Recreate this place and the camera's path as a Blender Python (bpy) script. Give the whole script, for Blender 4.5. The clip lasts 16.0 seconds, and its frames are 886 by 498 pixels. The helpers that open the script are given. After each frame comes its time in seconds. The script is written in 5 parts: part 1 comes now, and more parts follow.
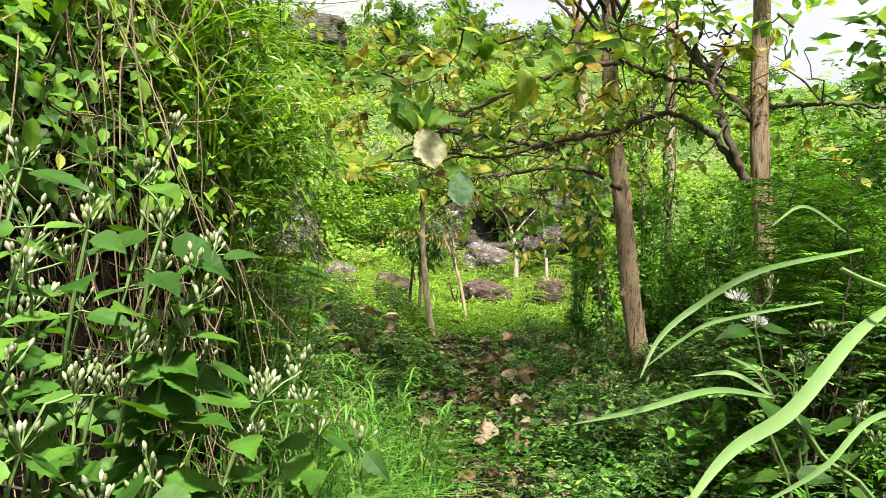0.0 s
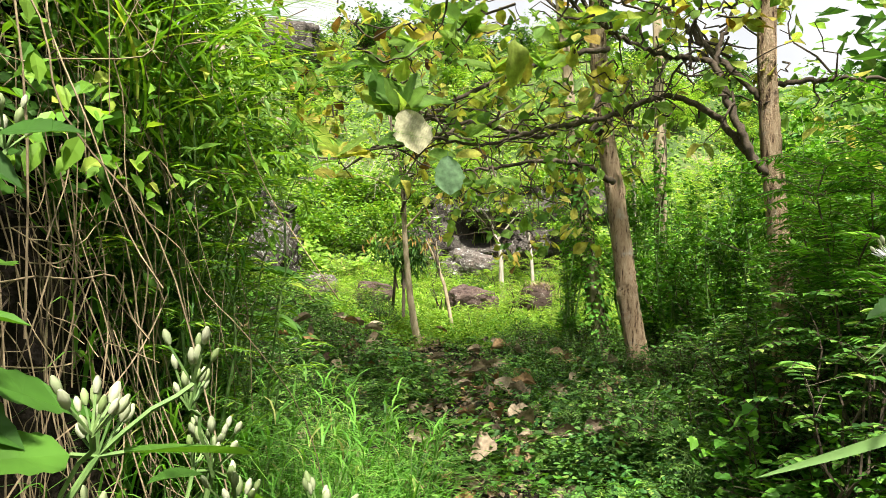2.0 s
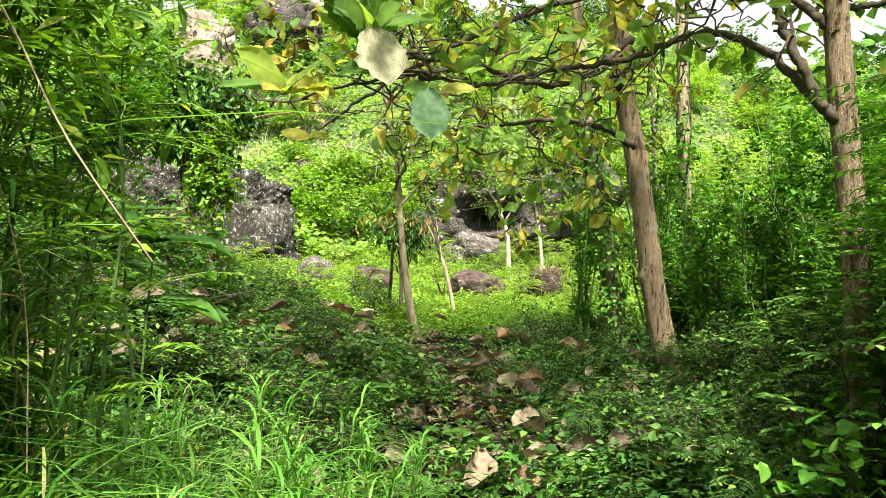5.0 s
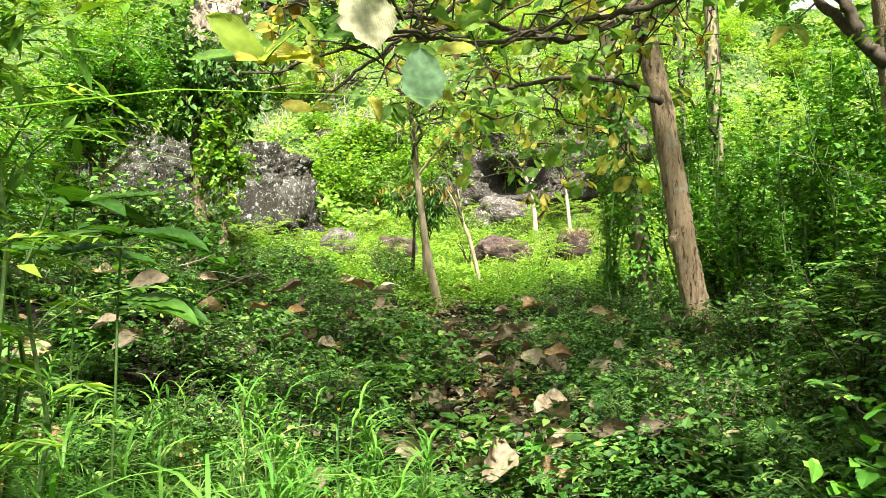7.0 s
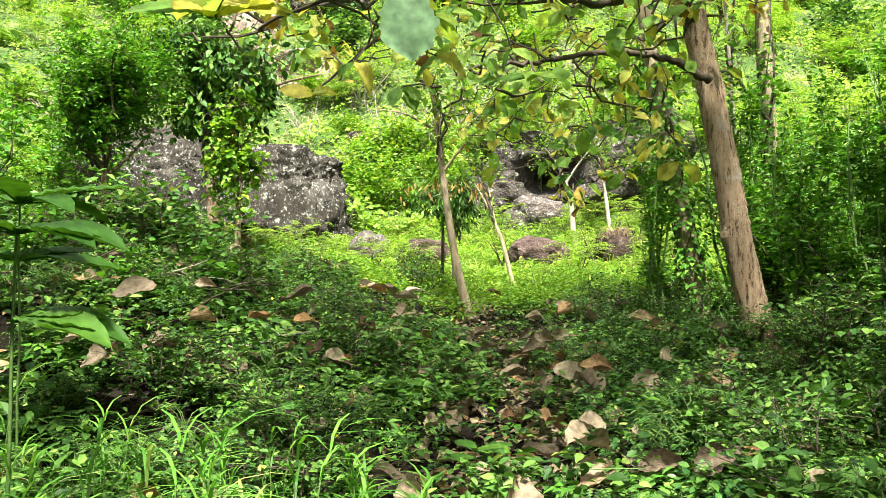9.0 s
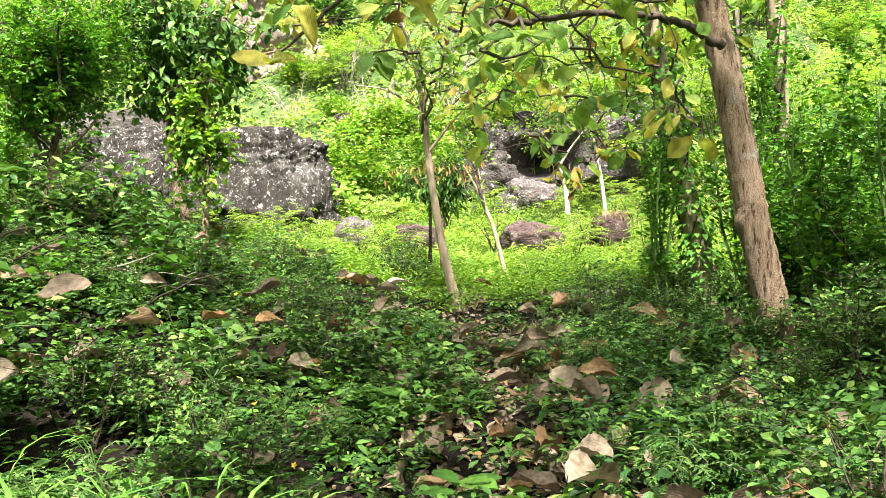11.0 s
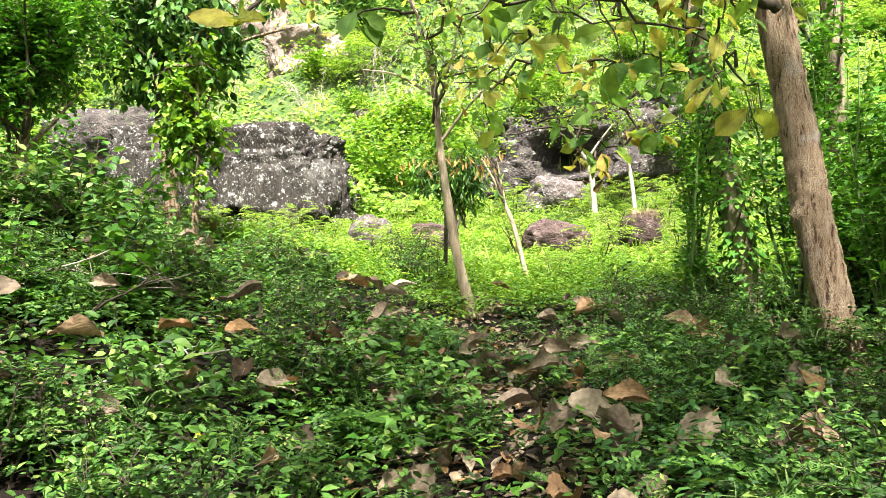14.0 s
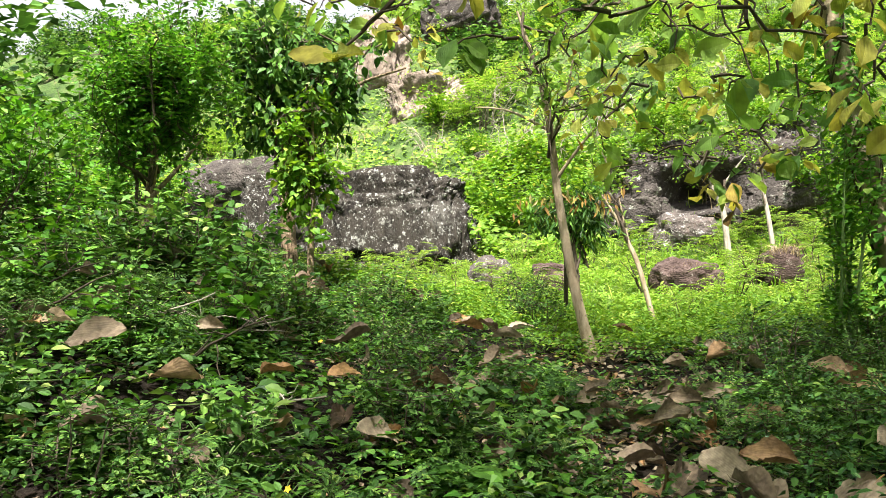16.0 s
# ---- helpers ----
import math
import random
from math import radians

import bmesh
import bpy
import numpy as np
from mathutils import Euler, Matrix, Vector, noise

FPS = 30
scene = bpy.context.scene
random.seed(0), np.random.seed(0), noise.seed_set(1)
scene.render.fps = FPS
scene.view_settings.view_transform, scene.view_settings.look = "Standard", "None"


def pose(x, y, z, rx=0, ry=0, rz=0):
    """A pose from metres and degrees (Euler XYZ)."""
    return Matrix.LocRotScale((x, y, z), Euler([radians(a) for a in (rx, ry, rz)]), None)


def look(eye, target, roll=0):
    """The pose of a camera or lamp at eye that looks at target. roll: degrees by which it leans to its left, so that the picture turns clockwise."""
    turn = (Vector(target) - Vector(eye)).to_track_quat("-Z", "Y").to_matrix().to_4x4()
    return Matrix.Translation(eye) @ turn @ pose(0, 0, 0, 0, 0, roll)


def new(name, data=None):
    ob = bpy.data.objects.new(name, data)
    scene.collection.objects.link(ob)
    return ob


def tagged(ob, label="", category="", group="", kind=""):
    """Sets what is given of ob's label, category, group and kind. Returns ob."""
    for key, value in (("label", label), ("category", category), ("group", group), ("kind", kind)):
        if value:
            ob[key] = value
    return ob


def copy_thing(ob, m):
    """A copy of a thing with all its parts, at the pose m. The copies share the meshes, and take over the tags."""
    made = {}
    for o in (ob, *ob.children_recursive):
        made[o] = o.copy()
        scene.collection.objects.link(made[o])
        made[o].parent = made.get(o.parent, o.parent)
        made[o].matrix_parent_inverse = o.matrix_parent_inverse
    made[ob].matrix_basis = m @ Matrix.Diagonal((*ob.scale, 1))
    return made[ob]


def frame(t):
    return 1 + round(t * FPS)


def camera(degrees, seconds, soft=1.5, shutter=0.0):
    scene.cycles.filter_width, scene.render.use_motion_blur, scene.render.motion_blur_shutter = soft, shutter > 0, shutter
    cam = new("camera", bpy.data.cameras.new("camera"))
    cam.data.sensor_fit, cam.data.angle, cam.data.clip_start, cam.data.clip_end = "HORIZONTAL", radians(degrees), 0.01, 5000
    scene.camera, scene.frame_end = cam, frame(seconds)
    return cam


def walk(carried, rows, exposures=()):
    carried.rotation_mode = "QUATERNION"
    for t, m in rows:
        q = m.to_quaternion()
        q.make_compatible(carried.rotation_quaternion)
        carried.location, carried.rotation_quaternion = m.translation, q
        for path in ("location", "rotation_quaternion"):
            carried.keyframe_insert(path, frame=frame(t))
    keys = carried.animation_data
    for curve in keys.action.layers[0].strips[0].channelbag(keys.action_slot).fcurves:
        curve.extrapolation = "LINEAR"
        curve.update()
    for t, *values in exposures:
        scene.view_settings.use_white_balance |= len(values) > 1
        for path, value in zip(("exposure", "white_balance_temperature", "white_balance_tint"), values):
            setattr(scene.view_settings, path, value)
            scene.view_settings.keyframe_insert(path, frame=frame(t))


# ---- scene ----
cam = camera(60.0, 16.0, soft=0.65)
PATH = [
    (0, (0.041, 0.319, 1.394), (-0.023, 2.311, 1.569), 3.7),
    (0.5, (0.047, 0.485, 1.4), (-0.019, 2.476, 1.576), 2.8),
    (1, (0.025, 0.676, 1.387), (-0.037, 2.667, 1.567), 2.4),
    (1.5, (-0.035, 0.878, 1.393), (-0.073, 2.869, 1.582), 2.2),
    (2, (-0.026, 1.02, 1.338), (-0.042, 3.01, 1.541), 2.1),
    (2.5, (0.018, 1.272, 1.355), (-0.003, 3.261, 1.569), 2.2),
    (3, (0.057, 1.447, 1.356), (0.026, 3.434, 1.58), 2.4),
    (3.5, (0.051, 1.689, 1.334), (0.025, 3.676, 1.563), 2.6),
    (4, (0.076, 1.887, 1.309), (0.065, 3.877, 1.513), 2.4),
    (4.2, (0.09, 2.021, 1.331), (0.079, 4.011, 1.527), 2.0),
    (6.3, (0.215, 2.74, 1.365), (0.123, 4.735, 1.477), 1.2),
    (6.5, (0.238, 2.767, 1.418), (0.133, 4.762, 1.517), 0.6),
    (7, (0.259, 2.875, 1.473), (0.144, 4.871, 1.548), -0.5),
    (7.5, (0.253, 3.102, 1.448), (0.139, 5.098, 1.523), -0.7),
    (8, (0.29, 3.335, 1.452), (0.159, 5.329, 1.537), -0.8),
    (8.5, (0.351, 3.557, 1.486), (0.175, 5.547, 1.577), -1.0),
    (9, (0.378, 3.755, 1.47), (0.161, 5.741, 1.556), -1.2),
    (9.2, (0.376, 3.842, 1.465), (0.148, 5.827, 1.548), -1.1),
    (11.3, (0.407, 4.681, 1.554), (0.207, 6.67, 1.592), -1.7),
    (11.5, (0.415, 4.729, 1.556), (0.211, 6.719, 1.592), -1.8),
    (12, (0.394, 4.936, 1.577), (0.192, 6.925, 1.616), -1.6),
    (12.5, (0.41, 5.089, 1.576), (0.214, 7.079, 1.605), -1.6),
    (13, (0.471, 5.249, 1.593), (0.267, 7.238, 1.614), -1.5),
    (13.5, (0.516, 5.373, 1.583), (0.289, 7.36, 1.607), -1.4),
    (14, (0.482, 5.599, 1.545), (0.21, 7.58, 1.593), -1.4),
    (14.5, (0.475, 5.716, 1.543), (0.143, 7.687, 1.617), -1.6),
    (15, (0.516, 5.804, 1.541), (0.101, 7.757, 1.656), -1.7),
    (15.5, (0.536, 5.934, 1.536), (0.028, 7.862, 1.684), -1.5),
    (16, (0.528, 5.958, 1.54), (-0.056, 7.864, 1.705), -1.6),
]
walk(cam, [(t, look(eye, target, roll)) for t, eye, target, roll in PATH],
     exposures=[(0, 1.63, 6500, 11), (2, 1.66, 6500, 11), (4, 1.84, 6500, 10), (6.5, 1.96, 6500, 6), (7.5, 2.12, 6500, 6), (9, 2.05, 6450, 10), (11.5, 2.34, 6250, 19), (13, 2.4, 6250, 19), (14, 2.28, 6250, 18), (15, 2.0, 6300, 15), (16, 1.83, 6300, 15)])

# ---- world, sun, exposure ----
world = bpy.data.worlds.new("world")
scene.world = world
world.use_nodes = True
wn, wl = world.node_tree.nodes, world.node_tree.links
bg = wn["Background"]
sky = wn.new("ShaderNodeTexSky")
sky.sky_type, sky.sun_disc = "NISHITA", False
sky.sun_elevation, sky.sun_rotation = radians(60), radians(170)
sky.dust_density, sky.air_density, sky.ozone_density = 9.0, 1.0, 1.0
hsv = wn.new("ShaderNodeHueSaturation")
hsv.inputs["Saturation"].default_value = 0.12
wl.new(sky.outputs[0], hsv.inputs["Color"])
wl.new(hsv.outputs[0], bg.inputs["Color"])
bg.inputs["Strength"].default_value = 0.05
sun_data = bpy.data.lights.new("sun", "SUN")
sun_data.energy, sun_data.angle, sun_data.color = 5.0, radians(4), (1.0, 0.95, 0.84)
sun = new("sun", sun_data)
sun.matrix_world = look((3, -9.3, 30), (0, 8, 0))


# ---- materials ----
def mat_new(name):
    m = bpy.data.materials.new(name)
    m.use_nodes = True
    n = m.node_tree.nodes
    return m, n, m.node_tree.links, n["Principled BSDF"]


def ramp(n, stops):
    r = n.new("ShaderNodeValToRGB")
    els = r.color_ramp.elements
    while len(els) < len(stops):
        els.new(0.5)
    for e, (p, c) in zip(els, stops):
        e.position, e.color = p, (*c, 1)
    return r


def leaf_mat(name, stops, rough=0.5, trans=0.35, scale=6.0, vein=0.0):
    """Leaf: colours spread over the single leaves, blotches, some light passing through."""
    m, n, l, b = mat_new(name)
    geo = n.new("ShaderNodeNewGeometry")
    info = n.new("ShaderNodeObjectInfo")
    tc = n.new("ShaderNodeTexCoord")
    ns = n.new("ShaderNodeTexNoise")
    ns.inputs["Scale"].default_value, ns.inputs["Detail"].default_value = scale, 4
    l.new(tc.outputs["Object"], ns.inputs["Vector"])
    a1 = n.new("ShaderNodeMath")
    a1.operation = "ADD"
    l.new(geo.outputs["Random Per Island"], a1.inputs[0])
    l.new(info.outputs["Random"], a1.inputs[1])
    fr = n.new("ShaderNodeMath")
    fr.operation = "FRACT"
    l.new(a1.outputs[0], fr.inputs[0])
    r = ramp(n, [(p, (c[0] * 1.15, c[1], c[2] * 1.5) if c[1] > c[0] else c) for p, c in stops])
    l.new(fr.outputs[0], r.inputs[0])
    hs = n.new("ShaderNodeHueSaturation")
    mr = n.new("ShaderNodeMapRange")
    mr.inputs[1].default_value, mr.inputs[2].default_value, mr.inputs[3].default_value, mr.inputs[4].default_value = 0.3, 0.7, 0.6, 1.4
    l.new(ns.outputs[0], mr.inputs[0])
    l.new(mr.outputs[0], hs.inputs["Value"])
    l.new(r.outputs[0], hs.inputs["Color"])
    l.new(hs.outputs[0], b.inputs["Base Color"])
    b.inputs["Roughness"].default_value = rough
    b.inputs["Specular IOR Level"].default_value = 0.22
    tr = n.new("ShaderNodeBsdfTranslucent")
    br = n.new("ShaderNodeHueSaturation")
    br.inputs["Value"].default_value, br.inputs["Saturation"].default_value, br.inputs["Hue"].default_value = 1.1, 1.1, 0.49
    l.new(hs.outputs[0], br.inputs["Color"])
    l.new(br.outputs[0], tr.inputs["Color"])
    mx = n.new("ShaderNodeMixShader")
    mx.inputs[0].default_value = trans
    l.new(b.outputs[0], mx.inputs[1])
    l.new(tr.outputs[0], mx.inputs[2])
    l.new(mx.outputs[0], n["Material Output"].inputs["Surface"])
    if vein:
        n2 = n.new("ShaderNodeTexWave")
        n2.inputs["Scale"].default_value, n2.inputs["Distortion"].default_value = 26, 3
        l.new(tc.outputs["Object"], n2.inputs["Vector"])
        bp = n.new("ShaderNodeBump")
        bp.inputs["Strength"].default_value, bp.inputs["Distance"].default_value = vein, 0.01
        l.new(n2.outputs[0], bp.inputs["Height"])
        l.new(bp.outputs[0], b.inputs["Normal"])
    return m


def solid_mat(name, stops, scale, rough=0.9, bump=0.5, stretch=(1, 1, 1), dist=0.02, spots=None, detail=8):
    """Bark, rock or soil: two scales of noise, bump, and pale or dark spots with their own outline."""
    m, n, l, b = mat_new(name)
    tc = n.new("ShaderNodeTexCoord")
    mp = n.new("ShaderNodeMapping")
    mp.inputs["Scale"].default_value = stretch
    l.new(tc.outputs["Object"], mp.inputs[0])
    ns = n.new("ShaderNodeTexNoise")
    ns.inputs["Scale"].default_value, ns.inputs["Detail"].default_value, ns.inputs["Roughness"].default_value = scale, detail, 0.65
    l.new(mp.outputs[0], ns.inputs["Vector"])
    r = ramp(n, stops)
    l.new(ns.outputs[0], r.inputs[0])
    col = r.outputs[0]
    fine = n.new("ShaderNodeTexNoise")
    fine.inputs["Scale"].default_value, fine.inputs["Detail"].default_value = scale * 7, 5
    l.new(mp.outputs[0], fine.inputs["Vector"])
    for sp_scale, lo, hi, c in spots or ():
        s = n.new("ShaderNodeTexNoise")
        s.inputs["Scale"].default_value, s.inputs["Detail"].default_value, s.inputs["Roughness"].default_value = sp_scale, 9, 0.75
        l.new(tc.outputs["Object"], s.inputs["Vector"])
        k = n.new("ShaderNodeMapRange")
        k.inputs[1].default_value, k.inputs[2].default_value = lo, hi
        l.new(s.outputs[0], k.inputs[0])
        mx = n.new("ShaderNodeMix")
        mx.data_type = "RGBA"
        l.new(k.outputs[0], mx.inputs[0])
        l.new(col, mx.inputs[6])
        mx.inputs[7].default_value = (*c, 1)
        col = mx.outputs[2]
    l.new(col, b.inputs["Base Color"])
    b.inputs["Roughness"].default_value = rough
    b.inputs["Specular IOR Level"].default_value = 0.2
    add = n.new("ShaderNodeMath")
    add.operation = "ADD"
    l.new(ns.outputs[0], add.inputs[0])
    l.new(fine.outputs[0], add.inputs[1])
    bp = n.new("ShaderNodeBump")
    bp.inputs["Strength"].default_value, bp.inputs["Distance"].default_value = bump, dist
    l.new(add.outputs[0], bp.inputs["Height"])
    l.new(bp.outputs[0], b.inputs["Normal"])
    return m


M_SHRUB = leaf_mat("shrub_leaf", [(0, (0.014, 0.05, 0.007)), (0.35, (0.044, 0.13, 0.015)), (0.75, (0.088, 0.225, 0.026)), (0.93, (0.14, 0.30, 0.035)), (1, (0.24, 0.37, 0.06))], 0.5, 0.3, 2.5)
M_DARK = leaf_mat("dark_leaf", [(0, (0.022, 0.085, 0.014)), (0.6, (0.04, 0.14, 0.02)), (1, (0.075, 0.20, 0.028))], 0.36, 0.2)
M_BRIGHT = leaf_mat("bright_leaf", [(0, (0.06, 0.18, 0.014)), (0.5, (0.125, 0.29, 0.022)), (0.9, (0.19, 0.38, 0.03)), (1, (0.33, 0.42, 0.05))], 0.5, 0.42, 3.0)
M_FRESH = leaf_mat("fresh_leaf", [(0, (0.04, 0.15, 0.012)), (0.6, (0.085, 0.26, 0.02)), (0.95, (0.14, 0.35, 0.03)), (1, (0.24, 0.40, 0.05))], 0.45, 0.36, 4.0)
M_GRASS = leaf_mat("grass_blade", [(0, (0.05, 0.18, 0.015)), (0.5, (0.10, 0.29, 0.025)), (0.93, (0.16, 0.37, 0.04)), (1, (0.34, 0.32, 0.12))], 0.45, 0.38, 3.0)
M_REED = leaf_mat("reed_blade", [(0, (0.12, 0.25, 0.05)), (1, (0.19, 0.32, 0.085))], 0.42, 0.3, 3.0)
M_MEADOW = leaf_mat("meadow_leaf", [(0, (0.12, 0.26, 0.024)), (0.5, (0.20, 0.40, 0.04)), (0.9, (0.28, 0.48, 0.055)), (1, (0.38, 0.45, 0.08))], 0.5, 0.5, 2.0)
M_TEAK = leaf_mat("teak_leaf", [(0, (0.09, 0.22, 0.03)), (0.45, (0.16, 0.33, 0.04)), (0.8, (0.23, 0.41, 0.05)), (0.94, (0.30, 0.44, 0.05)), (1, (0.40, 0.41, 0.05))], 0.55, 0.6, 9.0, 0.3)
M_TEAK_OLD = leaf_mat("old_teak_leaf", [(0, (0.20, 0.33, 0.04)), (0.45, (0.34, 0.40, 0.05)), (0.8, (0.37, 0.40, 0.05)), (0.92, (0.30, 0.20, 0.04)), (1, (0.10, 0.055, 0.02))], 0.6, 0.5, 14.0, 0.3)
M_MIST = leaf_mat("pale_teak_leaf", [(0, (0.42, 0.45, 0.20)), (1, (0.36, 0.40, 0.16))], 0.6, 0.3, 18.0, 0.3)
M_BLUISH = leaf_mat("bluish_teak_leaf", [(0, (0.15, 0.30, 0.10)), (1, (0.19, 0.36, 0.13))], 0.5, 0.4, 18.0)
M_LITTER = leaf_mat("fallen_leaf", [(0, (0.13, 0.098, 0.068)), (0.3, (0.22, 0.17, 0.115)), (0.62, (0.30, 0.245, 0.17)), (0.84, (0.33, 0.19, 0.08)), (1, (0.06, 0.043, 0.03))], 0.75, 0.12, 22.0, 0.15)
M_WEED = leaf_mat("weed_leaf", [(0, (0.026, 0.09, 0.008)), (0.6, (0.046, 0.14, 0.011)), (1, (0.085, 0.21, 0.018))], 0.55, 0.38, 12.0)
M_BUD = leaf_mat("flower_bud", [(0, (0.17, 0.27, 0.06)), (1, (0.36, 0.43, 0.20))], 0.6, 0.3, 20.0)
M_WHITE = leaf_mat("white_petal", [(0, (0.72, 0.70, 0.74)), (1, (0.80, 0.80, 0.80))], 0.6, 0.3, 20.0)
M_YELLOWPETAL = leaf_mat("yellow_petal", [(0, (0.75, 0.55, 0.04)), (1, (0.85, 0.66, 0.06))], 0.6, 0.3, 20.0)
M_RED = leaf_mat("young_red_leaf", [(0, (0.22, 0.12, 0.04)), (0.5, (0.30, 0.20, 0.05)), (1, (0.18, 0.24, 0.05))], 0.5, 0.35)
M_DRYGREEN = leaf_mat("yellowing_leaf", [(0, (0.38, 0.40, 0.04)), (1, (0.50, 0.46, 0.05))], 0.5, 0.4)
M_STEM = solid_mat("green_stem", [(0.3, (0.06, 0.13, 0.03)), (0.7, (0.15, 0.22, 0.07))], 30, 0.6, 0.2, dist=0.002)
M_TWIG = solid_mat("twig_bark", [(0.3, (0.035, 0.027, 0.02)), (0.7, (0.11, 0.085, 0.06))], 30, 0.85, 0.4, dist=0.004)
M_VINE = solid_mat("dry_vine", [(0.3, (0.10, 0.075, 0.045)), (0.7, (0.32, 0.25, 0.15))], 25, 0.85, 0.3, dist=0.003)
M_BARK = solid_mat("teak_bark", [(0.37, (0.075, 0.043, 0.026)), (0.46, (0.38, 0.265, 0.165)), (0.7, (0.58, 0.455, 0.31))], 14, 0.92, 1.0, (1.8, 1.8, 0.35), 0.06,
                  [(3.0, 0.56, 0.70, (0.46, 0.41, 0.34)), (2.2, 0.60, 0.66, (0.07, 0.04, 0.03)), (7.0, 0.64, 0.70, (0.05, 0.033, 0.025))])
M_BARK_PALE = solid_mat("pale_bark", [(0.3, (0.20, 0.15, 0.09)), (0.6, (0.38, 0.31, 0.21)), (0.8, (0.50, 0.44, 0.33))], 9, 0.9, 0.6, (2, 2, 0.5), 0.012, [(9, 0.6, 0.68, (0.10, 0.08, 0.05))])
M_WHITEBARK = solid_mat("white_bark", [(0.3, (0.20, 0.17, 0.13)), (0.6, (0.38, 0.34, 0.28)), (0.8, (0.48, 0.45, 0.38))], 9, 0.9, 0.5, (2, 2, 0.5), 0.01)
# soil and hill ground set extra dark so the gaps between plants look shaded
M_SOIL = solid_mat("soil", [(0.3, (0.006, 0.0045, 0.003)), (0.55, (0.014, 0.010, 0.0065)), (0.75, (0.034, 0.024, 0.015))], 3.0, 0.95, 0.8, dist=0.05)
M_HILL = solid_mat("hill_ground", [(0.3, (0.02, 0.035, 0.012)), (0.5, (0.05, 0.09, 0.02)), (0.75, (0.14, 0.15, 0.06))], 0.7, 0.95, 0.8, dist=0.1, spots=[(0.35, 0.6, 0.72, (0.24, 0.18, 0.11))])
M_LICHEN = solid_mat("lichen_rock", [(0.3, (0.035, 0.03, 0.027)), (0.5, (0.10, 0.085, 0.075)), (0.75, (0.19, 0.16, 0.14))], 2.2, 0.95, 1.0, dist=0.08,
                     spots=[(7.0, 0.55, 0.61, (0.40, 0.40, 0.36)), (1.1, 0.54, 0.66, (0.09, 0.06, 0.05)), (16.0, 0.60, 0.65, (0.40, 0.40, 0.35))])
# dark brown rock; base and dark patches deepened in place of tree shade
M_BIGROCK = solid_mat("brown_lichen_rock", [(0.3, (0.010, 0.009, 0.007)), (0.5, (0.030, 0.026, 0.020)), (0.75, (0.062, 0.055, 0.043))], 1.5, 0.95, 1.0, (1.6, 1.6, 0.5), 0.1,
                      [(0.8, 0.54, 0.62, (0.09, 0.085, 0.072)), (7.0, 0.56, 0.61, (0.32, 0.325, 0.29)), (2.4, 0.60, 0.65, (0.27, 0.275, 0.24)), (1.3, 0.57, 0.64, (0.014, 0.012, 0.010)), (11.0, 0.60, 0.65, (0.42, 0.42, 0.38))])
M_DARKROCK = solid_mat("dark_rock", [(0.3, (0.02, 0.018, 0.016)), (0.5, (0.06, 0.052, 0.045)), (0.75, (0.12, 0.105, 0.09))], 1.8, 0.95, 1.0, dist=0.1,
                       spots=[(4.0, 0.57, 0.64, (0.36, 0.36, 0.31)), (1.0, 0.58, 0.7, (0.05, 0.09, 0.02))])
M_REDROCK = solid_mat("reddish_rock", [(0.3, (0.035, 0.024, 0.02)), (0.55, (0.09, 0.062, 0.053)), (0.8, (0.17, 0.13, 0.11))], 3, 0.95, 1.0, (1, 1, 2), 0.06, [(6, 0.6, 0.68, (0.40, 0.37, 0.32))])
M_CLIFF = solid_mat("cliff_rock", [(0.3, (0.09, 0.07, 0.055)), (0.5, (0.25, 0.20, 0.155)), (0.8, (0.38, 0.32, 0.26))], 0.6, 0.95, 1.0, (1, 1, 0.5), 0.3, [(0.5, 0.56, 0.66, (0.05, 0.045, 0.04))])
M_DRY = leaf_mat("dry_grass", [(0, (0.20, 0.15, 0.08)), (0.5, (0.34, 0.26, 0.14)), (1, (0.42, 0.36, 0.22))], 0.7, 0.25)


# ---- mesh tools ----
class Geo:
    """Gathers triangles and quads from arrays, and makes one mesh of them."""

    def __init__(self):
        self.v, self.f, self.n = [], [], 0

    def add(self, verts, faces):
        self.v.append(np.asarray(verts, float).reshape(-1, 3))
        self.f.append(np.asarray(faces, int) + self.n)
        self.n += len(self.v[-1])
        return self

    def mesh(self, name, material, smooth=False):
        me = bpy.data.meshes.new(name)
        v = np.concatenate(self.v)
        me.vertices.add(len(v))
        me.vertices.foreach_set("co", v.ravel())
        sizes = np.concatenate([np.full(len(f), f.shape[1]) for f in self.f])
        loops = np.concatenate([f.ravel() for f in self.f])
        me.loops.add(len(loops))
        me.loops.foreach_set("vertex_index", loops)
        me.polygons.add(len(sizes))
        me.polygons.foreach_set("loop_start", np.concatenate([[0], np.cumsum(sizes)[:-1]]))
        me.polygons.foreach_set("use_smooth", np.full(len(sizes), smooth))
        me.update(calc_edges=True)
        me.validate()
        me.materials.append(material)
        return me


def rng_of(seed):
    return np.random.default_rng(seed)


def unit(a):
    a = np.asarray(a, float)
    return a / np.maximum(np.linalg.norm(a, axis=-1, keepdims=True), 1e-9)


